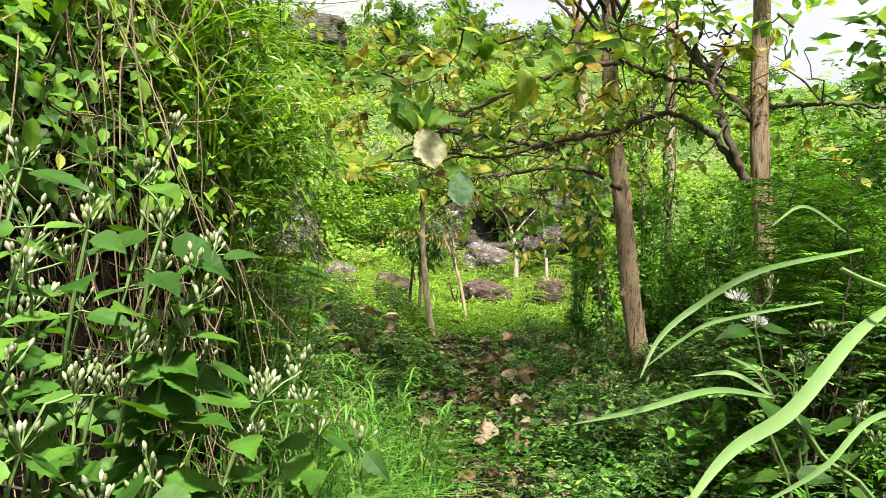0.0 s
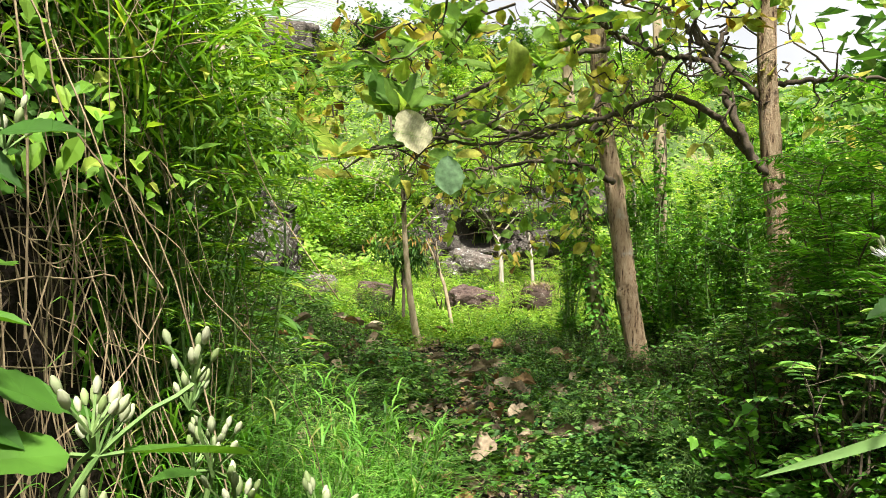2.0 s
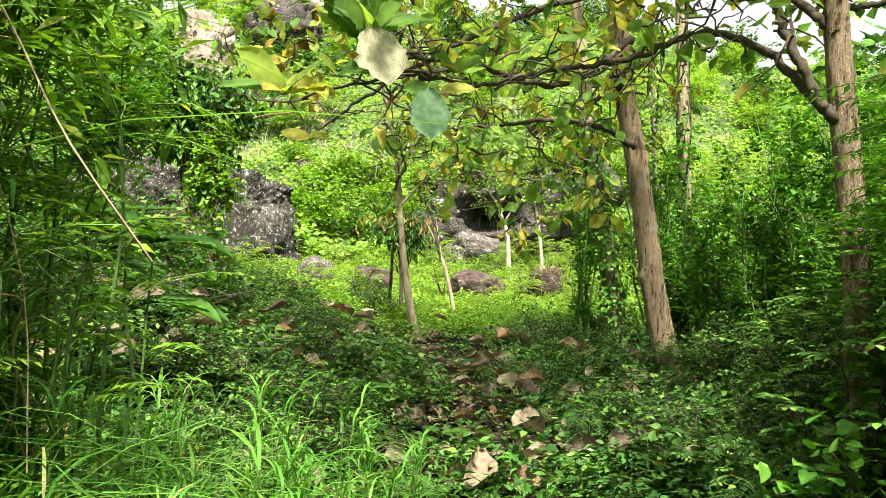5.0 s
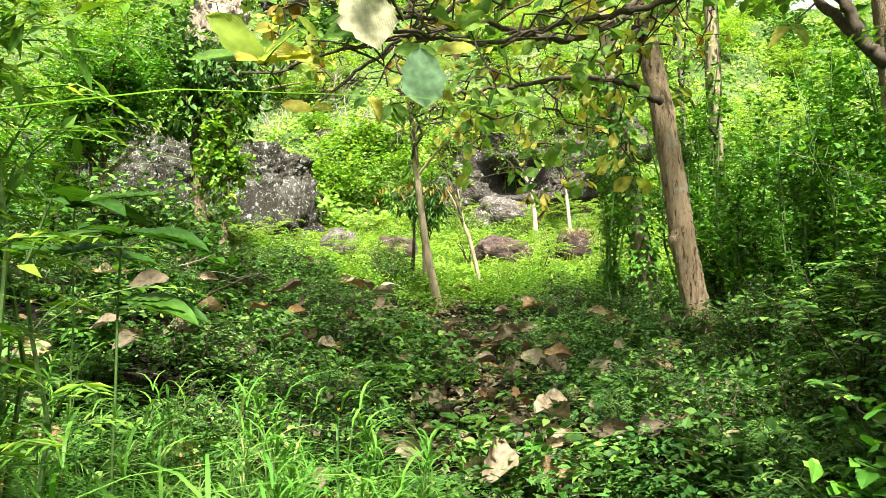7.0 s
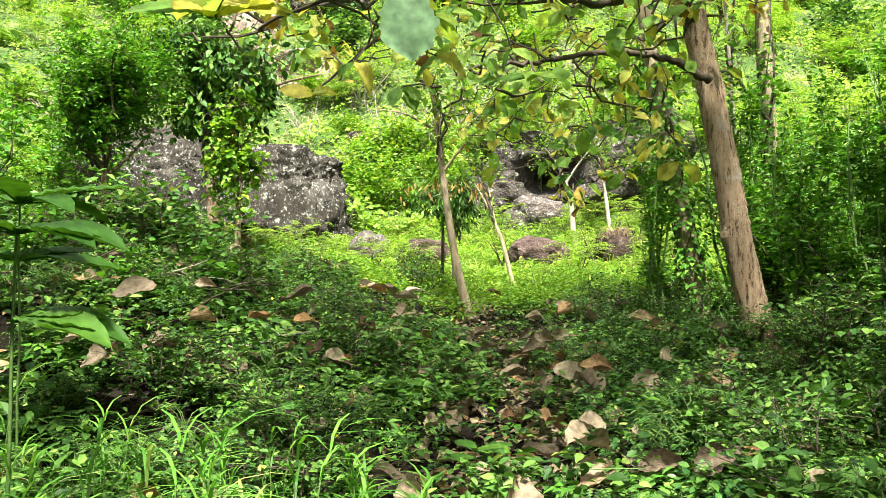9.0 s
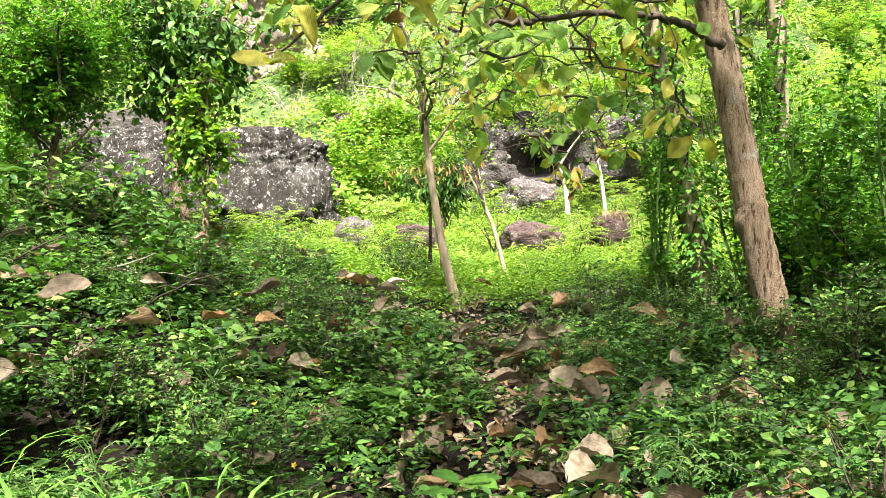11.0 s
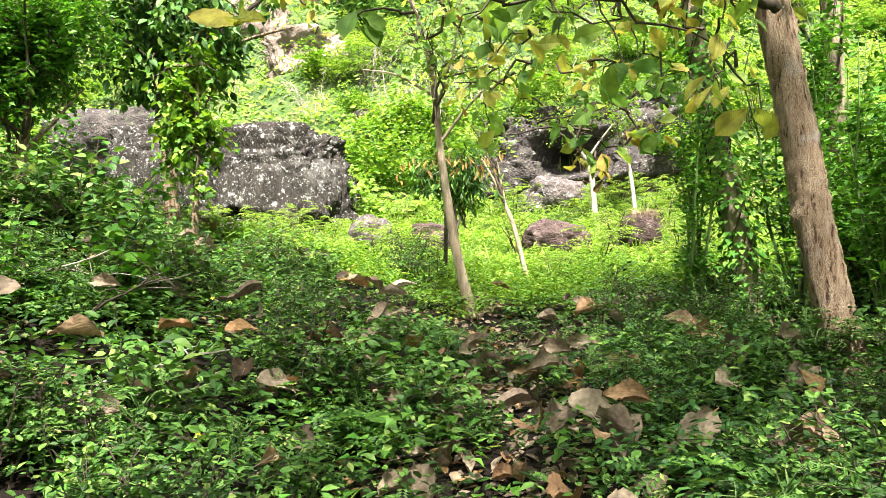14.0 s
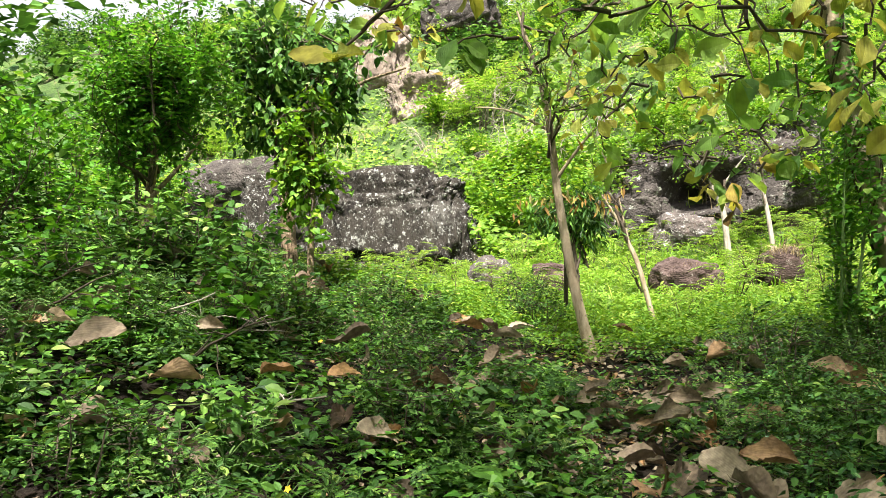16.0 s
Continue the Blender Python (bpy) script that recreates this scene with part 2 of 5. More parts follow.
# leaf outlines: x across, y along, z out of the leaf; length 1
LEAF2 = (np.array([[0, 0, 0], [0.27, 0.45, 0.06], [0, 1, -0.06], [-0.27, 0.45, 0.06]]), np.array([[0, 1, 2], [0, 2, 3]]))
LEAF4 = (np.array([[0, 0, 0], [0.26, 0.3, 0.05], [0.24, 0.68, 0.03], [0, 1, -0.1], [-0.24, 0.68, 0.03], [-0.26, 0.3, 0.05]]), np.array([[0, 1, 2], [0, 2, 3], [0, 3, 4], [0, 4, 5]]))
NARROW2 = (np.array([[0, 0, 0], [0.13, 0.45, 0.03], [0, 1, -0.12], [-0.13, 0.45, 0.03]]), np.array([[0, 1, 2], [0, 2, 3]]))
LEAF6 = (np.array([[0, 0, 0], [0.24, 0.25, 0.05], [0.27, 0.55, 0.04], [0, 1, -0.14], [-0.27, 0.55, 0.04], [-0.24, 0.25, 0.05], [0, 0.4, -0.02]]),
         np.array([[0, 1, 6], [1, 2, 6], [2, 3, 6], [3, 4, 6], [4, 5, 6], [5, 0, 6]]))
HEART = (np.array([[0, 0, 0], [0.30, -0.08, 0.05], [0.46, 0.22, 0.06], [0.27, 0.62, 0.0], [0, 1, -0.15], [-0.27, 0.62, 0.0], [-0.46, 0.22, 0.06], [-0.30, -0.08, 0.05], [0, 0.4, -0.04]]),
         np.array([[0, 1, 8], [1, 2, 8], [2, 3, 8], [3, 4, 8], [4, 5, 8], [5, 6, 8], [6, 7, 8], [7, 0, 8]]))
TRI_LEAF = (np.array([[0, 0, 0], [0.36, 0.12, 0.04], [0.20, 0.42, 0.03], [0.10, 0.7, 0], [0, 1, -0.1], [-0.10, 0.7, 0], [-0.20, 0.42, 0.03], [-0.36, 0.12, 0.04], [0, 0.35, -0.03]]),
            np.array([[0, 1, 8], [1, 2, 8], [2, 3, 8], [3, 4, 8], [4, 5, 8], [5, 6, 8], [6, 7, 8], [7, 0, 8]]))


_h = [(0.05, 0.02), (0.22, 0.08), (0.27, 0.17), (0.25, 0.22), (0.30, 0.31), (0.26, 0.37), (0.27, 0.47), (0.20, 0.54), (0.19, 0.64), (0.12, 0.72), (0.09, 0.84)]
_o = [(a, b, 0.06 * a - 0.12 * b * b) for a, b in _h] + [(0, 1, -0.16)] + [(-a, b, 0.06 * a - 0.12 * b * b) for a, b in _h[::-1]]
WEED_LEAF = (np.array([(0, 0, 0)] + _o + [(0, 0.3, -0.04), (0, 0.62, -0.09)]),
             np.array([(0, 1, 24)] + [(i, i + 1, 24) for i in range(1, 7)] + [(7, 25, 24)] + [(i, i + 1, 25) for i in range(7, 17)] + [(17, 24, 25)] + [(i, i + 1, 24) for i in range(17, 23)] + [(23, 0, 24)]))
_p = [(s * 0.0, 0.1 + 0.17 * k, s) for k in range(5) for s in (-1, 1)]
PINNATE = (np.concatenate([[(0, b, 0), (s * 0.14, b + 0.0, 0.02), (s * 0.27, b + 0.12, -0.03), (s * 0.10, b + 0.13, 0.01)] for _, b, s in _p] + [[(0, 0.9, 0), (0.07, 1.0, 0.01), (0, 1.15, -0.05), (-0.07, 1.0, 0.01)]]),
           np.concatenate([[(4 * i, 4 * i + 1, 4 * i + 2), (4 * i, 4 * i + 2, 4 * i + 3)] for i in range(11)]))
TEAK_LEAF = (np.array([[0, 0, 0], [0.14, 0.2, 0.03], [0.30, 0.5, 0.05], [0.28, 0.75, 0.0], [0, 1, -0.16], [-0.28, 0.75, 0.0], [-0.30, 0.5, 0.05], [-0.14, 0.2, 0.03], [0, 0.35, -0.03], [0, 0.68, -0.06]]),
             np.array([[0, 1, 8], [1, 2, 8], [2, 9, 8], [2, 3, 9], [3, 4, 9], [4, 5, 9], [5, 6, 9], [6, 8, 9], [6, 7, 8], [7, 0, 8]]))


def place(geo, template, pos, along, up, size):
    """One leaf of the template at each place."""
    tv, tf = template
    pos, along, up = np.asarray(pos, float), unit(along), np.asarray(up, float)
    side = unit(np.cross(along, up))
    nrm = np.cross(side, along)
    size = np.broadcast_to(np.asarray(size, float), (len(pos),))[:, None, None]
    v = pos[:, None] + size * (tv[None, :, 0:1] * side[:, None] + tv[None, :, 1:2] * along[:, None] + tv[None, :, 2:3] * nrm[:, None])
    f = tf[None] + (np.arange(len(pos)) * len(tv))[:, None, None]
    geo.add(v.reshape(-1, 3), f.reshape(-1, tf.shape[1]))


def strew(r, n, up=1.0, spread=1.0):
    """Directions along and normals for n leaves that hang roughly flat."""
    a = r.uniform(0, 2 * np.pi, n)
    along = np.stack([np.cos(a), np.sin(a), r.normal(-0.15, 0.35 * spread, n)], 1)
    nrm = np.stack([r.normal(0, 0.45 * spread, n), r.normal(0, 0.45 * spread, n), np.full(n, up)], 1)
    return along, nrm


def tube(geo, pts, radii, sides=6, rough=0.0, r=None):
    """A tapered round limb through the points."""
    pts = np.asarray(pts, float)
    radii = np.broadcast_to(np.asarray(radii, float), (len(pts),))
    d = unit(np.gradient(pts, axis=0))
    ref = np.where(np.abs(d[:, 2:3]) > 0.9, [[1.0, 0, 0]], [[0, 0, 1.0]])
    ref = np.broadcast_to(ref[0], d.shape)
    a = unit(np.cross(d, ref))
    b = np.cross(d, a)
    ang = np.linspace(0, 2 * np.pi, sides, endpoint=False)
    rad = radii[:, None] * (1 + (r.normal(0, rough, (len(pts), sides)) if rough else 0))
    ring = pts[:, None] + rad[..., None] * (np.cos(ang)[None, :, None] * a[:, None] + np.sin(ang)[None, :, None] * b[:, None])
    n = len(pts)
    i, j = np.meshgrid(np.arange(n - 1), np.arange(sides), indexing="ij")
    k = (j + 1) % sides
    f = np.stack([i * sides + j, i * sides + k, (i + 1) * sides + k, (i + 1) * sides + j], -1).reshape(-1, 4)
    geo.add(ring.reshape(-1, 3), f)
    tip = np.arange(sides)
    geo.add(np.concatenate([ring[-1], [pts[-1] + d[-1] * radii[-1] * 0.5]]), np.stack([tip, (tip + 1) % sides, np.full(sides, sides)], 1))


def curve(points, n=12):
    """A smooth line through a few points."""
    p = np.asarray(points, float)
    p = np.concatenate([[2 * p[0] - p[1]], p, [2 * p[-1] - p[-2]]])
    out = []
    for i in range(1, len(p) - 2):
        for t in np.linspace(0, 1, n, endpoint=False):
            out.append(0.5 * (2 * p[i] + (p[i + 1] - p[i - 1]) * t + (2 * p[i - 1] - 5 * p[i] + 4 * p[i + 1] - p[i + 2]) * t * t + (3 * p[i] - p[i - 1] - 3 * p[i + 1] + p[i + 2]) * t ** 3))
    return np.array(out + [p[-2]])


def bent(r, a, b, sag, n=8, wob=0.05):
    """A crooked line from a to b."""
    a, b = np.asarray(a, float), np.asarray(b, float)
    t = np.linspace(0, 1, n)[:, None]
    w = np.cumsum(r.normal(0, wob, (n, 3)), 0)
    w -= t * w[-1]
    p = a + (b - a) * t + w
    p[:, 2] += sag * 4 * (t * (1 - t))[:, 0]
    return p


def thing(name, label, category, at=(0, 0, 0), group="", kind=""):
    ob = new(name)
    ob.matrix_basis = Matrix.Translation(at)
    ob.empty_display_size = 0.1
    return tagged(ob, label, category, group, kind)


def part(name, geo, material, parent, label="", smooth=False):
    me = geo if isinstance(geo, bpy.types.Mesh) else geo.mesh(name, material, smooth)
    ob = new(name, me)
    ob.parent = parent
    return tagged(ob, label, kind="stuff" if name in STUFF else "")


STUFF = {"foliage", "old_foliage", "crown", "creeper", "inflorescence", "petals"}


def whole(name, geo, material, label, category, kind="", smooth=False, at=(0, 0, 0), group=""):
    ob = new(name, geo.mesh(name, material, smooth))
    ob.matrix_basis = Matrix.Translation(at)
    return tagged(ob, label, category, group, kind)


# ---- ground ----
BASE_Y = [-3000, -60, 5, 7, 9, 11, 13.4, 14.2, 15.2, 17, 20, 22, 24, 26, 28, 30, 36, 45, 55, 70, 95, 300, 3000]
BASE_Z = [-2, -0.4, -0.02, 0.0, 0.16, 0.40, 0.52, 0.62, 0.9, 1.02, 1.36, 1.62, 2.0, 2.42, 2.85, 4.1, 8.0, 14.5, 21, 27, 29, 26, 26]


def step(a, b, x):
    t = np.clip((np.asarray(x, float) - a) / (b - a), 0, 1)
    return t * t * (3 - 2 * t)


def G(x, y):
    """Height of the ground."""
    x, y = np.asarray(x, float), np.asarray(y, float)
    base = sum(np.interp(y + d, BASE_Y, BASE_Z) for d in (-0.8, 0, 0.8)) / 3
    slope = step(6.5, 10, y) * (1 - step(14.5, 20, y))
    z = base + slope * 0.36 * np.clip(-x - 0.7, 0, 3.6) + 0.05 * slope * np.clip(x - 0.5, 0, 4)
    z = z + 3.1 * step(0, 1.25, -x - 1.2 + 0.42 * step(2.8, 4.0, y)) * (1 - step(4.0, 5.5, y)) * step(-8, -2, y)
    z = z + 0.5 * step(1.2, 3.2, x) * (1 - step(5, 9, y))
    z = z - step(30, 46, y) * (1 - step(120, 300, y)) * (step(6, 24, x) * 3.0 - step(15, 40, -x) * 2.0)
    z = z + 0.05 * np.sin(2.1 * x + 1.3 * y) + 0.04 * np.sin(3.7 * y - 2.3 * x + 1) + 0.02 * np.sin(9 * x + 5 * y) * np.cos(8 * y)
    return z + step(28, 40, y) * (0.5 * np.sin(0.55 * x + 0.31 * y) + 0.4 * np.sin(0.9 * y - 0.4 * x))


def G3(x, y, up=0.0):
    return np.stack([x, y, G(x, y) + up], -1)


def grid_axis(spans):
    return np.concatenate([np.linspace(a, b, n, endpoint=False) for a, b, n in spans] + [[spans[-1][1]]])


gx = grid_axis([(-2500, -120, 10), (-120, -14, 36), (-14, 14, 120), (14, 120, 36), (120, 2500, 10)])
gy = grid_axis([(-2500, -60, 8), (-60, -3, 20), (-3, 30, 140), (30, 110, 80), (110, 2500, 14)])
X, Y = np.meshgrid(gx, gy)
ground = Geo()
ii, jj = np.meshgrid(np.arange(len(gy) - 1), np.arange(len(gx) - 1), indexing="ij")
w = len(gx)
quads = np.stack([ii * w + jj, ii * w + jj + 1, (ii + 1) * w + jj + 1, (ii + 1) * w + jj], -1).reshape(-1, 4)
ground.add(G3(X, Y).reshape(-1, 3), quads)
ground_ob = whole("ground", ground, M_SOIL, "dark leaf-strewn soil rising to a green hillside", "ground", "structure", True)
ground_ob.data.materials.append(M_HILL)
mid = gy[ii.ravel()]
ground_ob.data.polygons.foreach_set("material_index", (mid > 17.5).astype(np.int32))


# ---- bright overcast sky low behind the hill ----
m, n, l, b = mat_new("overcast_cloud")
ns = n.new("ShaderNodeTexNoise")
ns.inputs["Scale"].default_value, ns.inputs["Detail"].default_value = 0.02, 5
tc = n.new("ShaderNodeTexCoord")
l.new(tc.outputs["Object"], ns.inputs["Vector"])
cr = ramp(n, [(0.3, (0.80, 0.84, 0.88)), (0.7, (1.0, 1.0, 1.0))])
l.new(ns.outputs[0], cr.inputs[0])
em = n.new("ShaderNodeEmission")
em.inputs["Strength"].default_value = 0.34
l.new(cr.outputs[0], em.inputs["Color"])
l.new(em.outputs[0], n["Material Output"].inputs["Surface"])
ca = np.linspace(-1.1, 1.1, 45)
rows = [np.stack([420 * np.sin(ca), 420 * np.cos(ca) - 0.3 * zz, np.full(45, float(zz))], 1) for zz in range(5, 306, 25)]
cloud = Geo().add(np.concatenate(rows), [(45 * k + i, 45 * k + i + 1, 45 * k + 46 + i, 45 * k + 45 + i) for k in range(12) for i in range(44)])
whole("backdrop", cloud, m, "white overcast sky behind the hill", "sky", "structure", True)


# ---- rocks ----
def rock(name, label, at, size, material, seed, dents=(), sub=5, rough=0.16, turn=0.0, box=0.75):
    """A boulder: a lumpy, cracked block; dents are hollows (direction, width, depth)."""
    bm = bmesh.new()
    bmesh.ops.create_icosphere(bm, subdivisions=sub, radius=1)
    off = Vector((seed * 3.1, seed * 1.7, seed))
    hollows = [(Vector(d).normalized(), wd, dp) for d, wd, dp in dents]
    for vt in bm.verts:
        p = vt.co.normalized()
        q = Vector([math.copysign(abs(c) ** box, c) for c in p])
        k = 1 + rough * 1.6 * noise.noise(p * 1.3 + off) + rough * 0.8 * noise.noise(p * 3.1 + off) + rough * 0.35 * noise.noise(p * 8 + off) + rough * 0.2 * noise.noise(p * 19 + off)
        k -= rough * 1.2 * max(0.0, 0.2 - abs(noise.noise(p * 2.2 + off * 2))) + rough * 0.9 * max(0.0, 0.15 - abs(noise.noise(p * 5.3 + off))) + rough * 0.5 * abs(noise.noise(p * 11 + off * 3))
        for d, wd, dp in hollows:
            a = p.angle(d) + 0.08 * noise.noise(p * 6 + off)
            k -= dp * max(0.0, min(1.0, (wd - a) / (wd * 0.35)))
        vt.co = Vector((q.x * size[0], q.y * size[1], q.z * size[2])) * k
    me = bpy.data.meshes.new(name)
    bm.to_mesh(me)
    bm.free()
    me.materials.append(material)
    for pl in me.polygons:
        pl.use_smooth = True
    ob = new(name, me)
    ob.matrix_basis = pose(*at, 0, 0, turn)
    return tagged(ob, label, "rock")


rock("boulder", "rounded grey boulder with white lichen before the cave", (0.7, 29.0, 3.5), (1.02, 0.85, 0.74), M_LICHEN, 1, box=0.85)
rock("boulder", "low reddish-brown boulder with dry grass on top", (0.68, 22.45, 1.98), (0.68, 0.6, 0.5), M_REDROCK, 2)
rock("boulder", "small half-buried brown stone in the meadow", (-2.1, 23.0, 2.15), (0.5, 0.45, 0.42), M_REDROCK, 3, sub=4)
# next: lump added only to fill out the mound of dry brush
rock("boulder", "small brown lump added beneath dry brush", (2.6, 23.5, 2.25), (0.5, 0.5, 0.45), M_REDROCK, 4, sub=4)
rock("boulder", "small lichen-spotted stone at the foot of the big rock", (-3.9, 24.2, 2.35), (0.5, 0.45, 0.5), M_LICHEN, 5, sub=4)
rock("cave_rock", "dark lichen-covered rock outcrop with a cave mouth", (1.2, 31.9, 5.0), (3.2, 2.7, 1.75), M_DARKROCK, 6,
     dents=[((0.0, -1, -0.04), 0.36, 1.05)], sub=6, rough=0.2, box=0.65)
rock("boulder", "dark mossy rock beside the cave mouth", (-0.75, 30.0, 4.35), (1.1, 0.9, 0.85), M_DARKROCK, 16, rough=0.25)
rock("boulder", "grey lichen rock above the cave in the bushes", (3.3, 30.6, 5.75), (1.3, 1.0, 0.75), M_LICHEN, 17, rough=0.25)
rock("boulder", "dark rock at the foot of the cave slope", (3.3, 29.7, 4.35), (1.25, 0.9, 0.75), M_DARKROCK, 18, rough=0.25)
rock("big_rock", "large flat-faced dark rock with white lichen and a hollow beneath", (-7.85, 28.0, 4.0), (2.55, 1.35, 1.72), M_BIGROCK, 7,
     dents=[((0.24, -0.85, -0.44), 0.17, 0.55), ((-0.10, -0.95, -0.24), 0.12, 0.45)], sub=6, rough=0.17, turn=7, box=0.5)
rock("big_rock", "dark rock face with white lichen behind the trees", (-11.6, 28.9, 4.75), (2.0, 1.3, 1.6), M_BIGROCK, 19, sub=6, rough=0.14, turn=-4, box=0.5)
rock("boulder", "dark rock ledge with dry grass above the big rock", (-5.6, 35.5, 6.9), (2.2, 1.2, 0.9), M_DARKROCK, 8, sub=4)
rock("boulder", "dark lichen rock half hidden by bushes on the slope", (4.5, 33.0, 6.5), (2.2, 1.4, 1.3), M_DARKROCK, 9, sub=5)
rock("boulder", "dark rock ledge behind leafy trees", (-14.5, 31.0, 6.2), (2.6, 1.5, 1.2), M_DARKROCK, 10, sub=5)
rock("cliff", "pale tan rock face high on the hillside", (-14.6, 45.0, 15.4), (1.6, 1.2, 2.2), M_CLIFF, 11, sub=5, rough=0.4, box=0.6)
rock("cliff", "dark overhanging rock face at the hill top", (-10.5, 47.0, 18.3), (2.2, 1.5, 1.6), M_DARKROCK, 12, sub=5, rough=0.22)
rock("cliff", "pale cracked rock face on the upper slope", (-10.4, 40.5, 11.6), (1.9, 1.1, 1.2), M_CLIFF, 13, sub=5, rough=0.4, box=0.6)


# ---- plants: makers of single parts ----
def tree_trunk(r, line, radii, sides=18, knots=()):
    """A trunk with ridged bark, a flare at its foot, and knots."""
    pts = curve(line, 22)
    rad = np.interp(np.linspace(0, 1, len(pts)), np.linspace(0, 1, len(radii)), radii)
    g = Geo()
    d = unit(np.gradient(pts, axis=0))
    a = unit(np.cross(d, [0, 1.0, 0.02]))
    b = np.cross(d, a)
    ang = np.linspace(0, 2 * np.pi, sides, endpoint=False)
    ph = r.uniform(0, 6, 4)
    zz = np.arange(len(pts))[:, None]
    k = 1 + 0.05 * np.sin(3 * ang + ph[0] + zz * 0.09) + 0.04 * np.sin(7 * ang + ph[1] - zz * 0.06) + r.normal(0, 0.035, (len(pts), sides))
    for at, ka, size in knots:
        da = (ang - ka + np.pi) % (2 * np.pi) - np.pi
        k += size * np.exp(-((zz / len(pts) - at) / 0.012) ** 2 - (da / 0.4) ** 2)
    ring = pts[:, None] + (rad[:, None] * k)[..., None] * (np.cos(ang)[None, :, None] * a[:, None] + np.sin(ang)[None, :, None] * b[:, None])
    i, j = np.meshgrid(np.arange(len(pts) - 1), np.arange(sides), indexing="ij")
    q = (j + 1) % sides
    g.add(ring.reshape(-1, 3), np.stack([i * sides + j, i * sides + q, (i + 1) * sides + q, (i + 1) * sides + j], -1).reshape(-1, 4))
    return g, pts, rad


def big_leaf(r, length, width, droop, curl, rows=17):
    """One large leaf as a mesh: tapered base, broad past the middle, ribbed, wavy and ragged at the rim."""
    t = np.linspace(0, 1, rows)
    half = width * np.sin(np.pi * t ** 1.12) ** 0.56 * (0.8 + 0.3 * t) * 0.5
    half[0], half[-1] = 0.006, 0.004
    cols = np.linspace(-1, 1, 7)
    bendz = -droop * length * t ** 2
    lean = curl * 0.1 * length * r.normal()
    v = []
    for i in range(rows):
        ragged = {-1.0: 1 + 0.09 * r.normal(), 1.0: 1 + 0.09 * r.normal()}
        for c in cols:
            wav = curl * length * (0.06 * math.sin(7 * t[i] + 3 * c + curl * 9) * abs(c) + 0.16 * c * c * half[i] / max(width, 0.01) * 2)
            rib = 0.010 * length * (-1) ** (i + (abs(c) > 0.5)) * abs(c) ** 0.5
            v.append((c * half[i] * ragged.get(round(float(c), 3), 1.0) + lean * t[i] ** 2, t[i] * length - 0.05 * length * abs(c) * math.sin(3.1 * t[i]), bendz[i] + wav + rib))
    g = Geo()
    f = [(i * 7 + j, i * 7 + j + 1, (i + 1) * 7 + j + 1, (i + 1) * 7 + j) for i in range(rows - 1) for j in range(6)]
    g.add(v, f)
    k = [0, int(rows * 0.4), rows - 2]
    tube(g, [(0, -0.09 * length, 0.012)] + [(lean * t[i] ** 2, t[i] * length, bendz[i] - 0.003) for i in k], [0.004, 0.004, 0.003, 0.001], 4)
    return g


RL = rng_of(5)
TEAK_MESHES = [big_leaf(RL, 0.34, 0.20, dr, cu).mesh("leaf", M_TEAK, True) for dr, cu in ((0.1, 0.3), (0.25, 0.5), (0.4, 0.4), (0.05, 0.7), (0.55, 0.8))]
OLD_MESHES = [big_leaf(RL, 0.30, 0.18, dr, cu).mesh("leaf", M_TEAK_OLD, True) for dr, cu in ((0.3, 0.9), (0.5, 1.2), (0.7, 1.5))]
BLUE_MESH = big_leaf(RL, 0.34, 0.27, 0.2, 0.5).mesh("leaf", M_BLUISH, True)
PALE_MESH = big_leaf(RL, 0.36, 0.30, 0.25, 0.5).mesh("leaf", M_MIST, True)
FALLEN_MESHES = [big_leaf(RL, 0.36, wd, dr, cu).mesh("fallen_leaf", M_LITTER, True) for wd, dr, cu in ((0.19, 0.05, 1.0), (0.2, -0.12, 1.5), (0.17, 0.2, 1.8), (0.2, 0.0, 0.8), (0.16, -0.2, 1.3), (0.18, 0.3, 2.0))]


def aim(pos, along, up, scale=1.0):
    """A pose with y along the leaf and z out of it."""
    y = Vector(along).normalized()
    x = y.cross(Vector(up)).normalized()
    z = x.cross(y)
    m = Matrix((x, y, z)).transposed().to_4x4()
    return Matrix.Translation(pos) @ m @ Matrix.Scale(scale, 4)


def leaf_at(parent, me, pos, along, up, scale=1.0, base=None):
    ob = new("leaf", me)
    ob.parent = parent
    ob.matrix_basis = aim(Vector(pos) - (parent.matrix_basis.translation if base is None else Vector(base)), along, up, scale)
    return ob


def rosette(r, parent, pos, heading, n=5, scale=1.0, old=0.15, hang=0.0, base=None):
    """A tuft of large leaves at the end of a twig."""
    h = unit(np.asarray(heading, float))
    for k in range(n):
        a = 2 * np.pi * k / n + r.uniform(-0.4, 0.4)
        out = np.array([math.cos(a), math.sin(a), 0.25 - hang + r.normal(0, 0.2)]) + 0.6 * h
        me = OLD_MESHES[r.integers(3)] if r.random() < old else TEAK_MESHES[r.integers(5)]
        leaf_at(parent, me, pos, out, (0.25 * r.normal(), -0.8 + 0.25 * r.normal(), 0.7), scale * r.uniform(0.65, 1.1), base)


def local(points, root):
    return np.asarray(points, float) - np.asarray(root)[None]


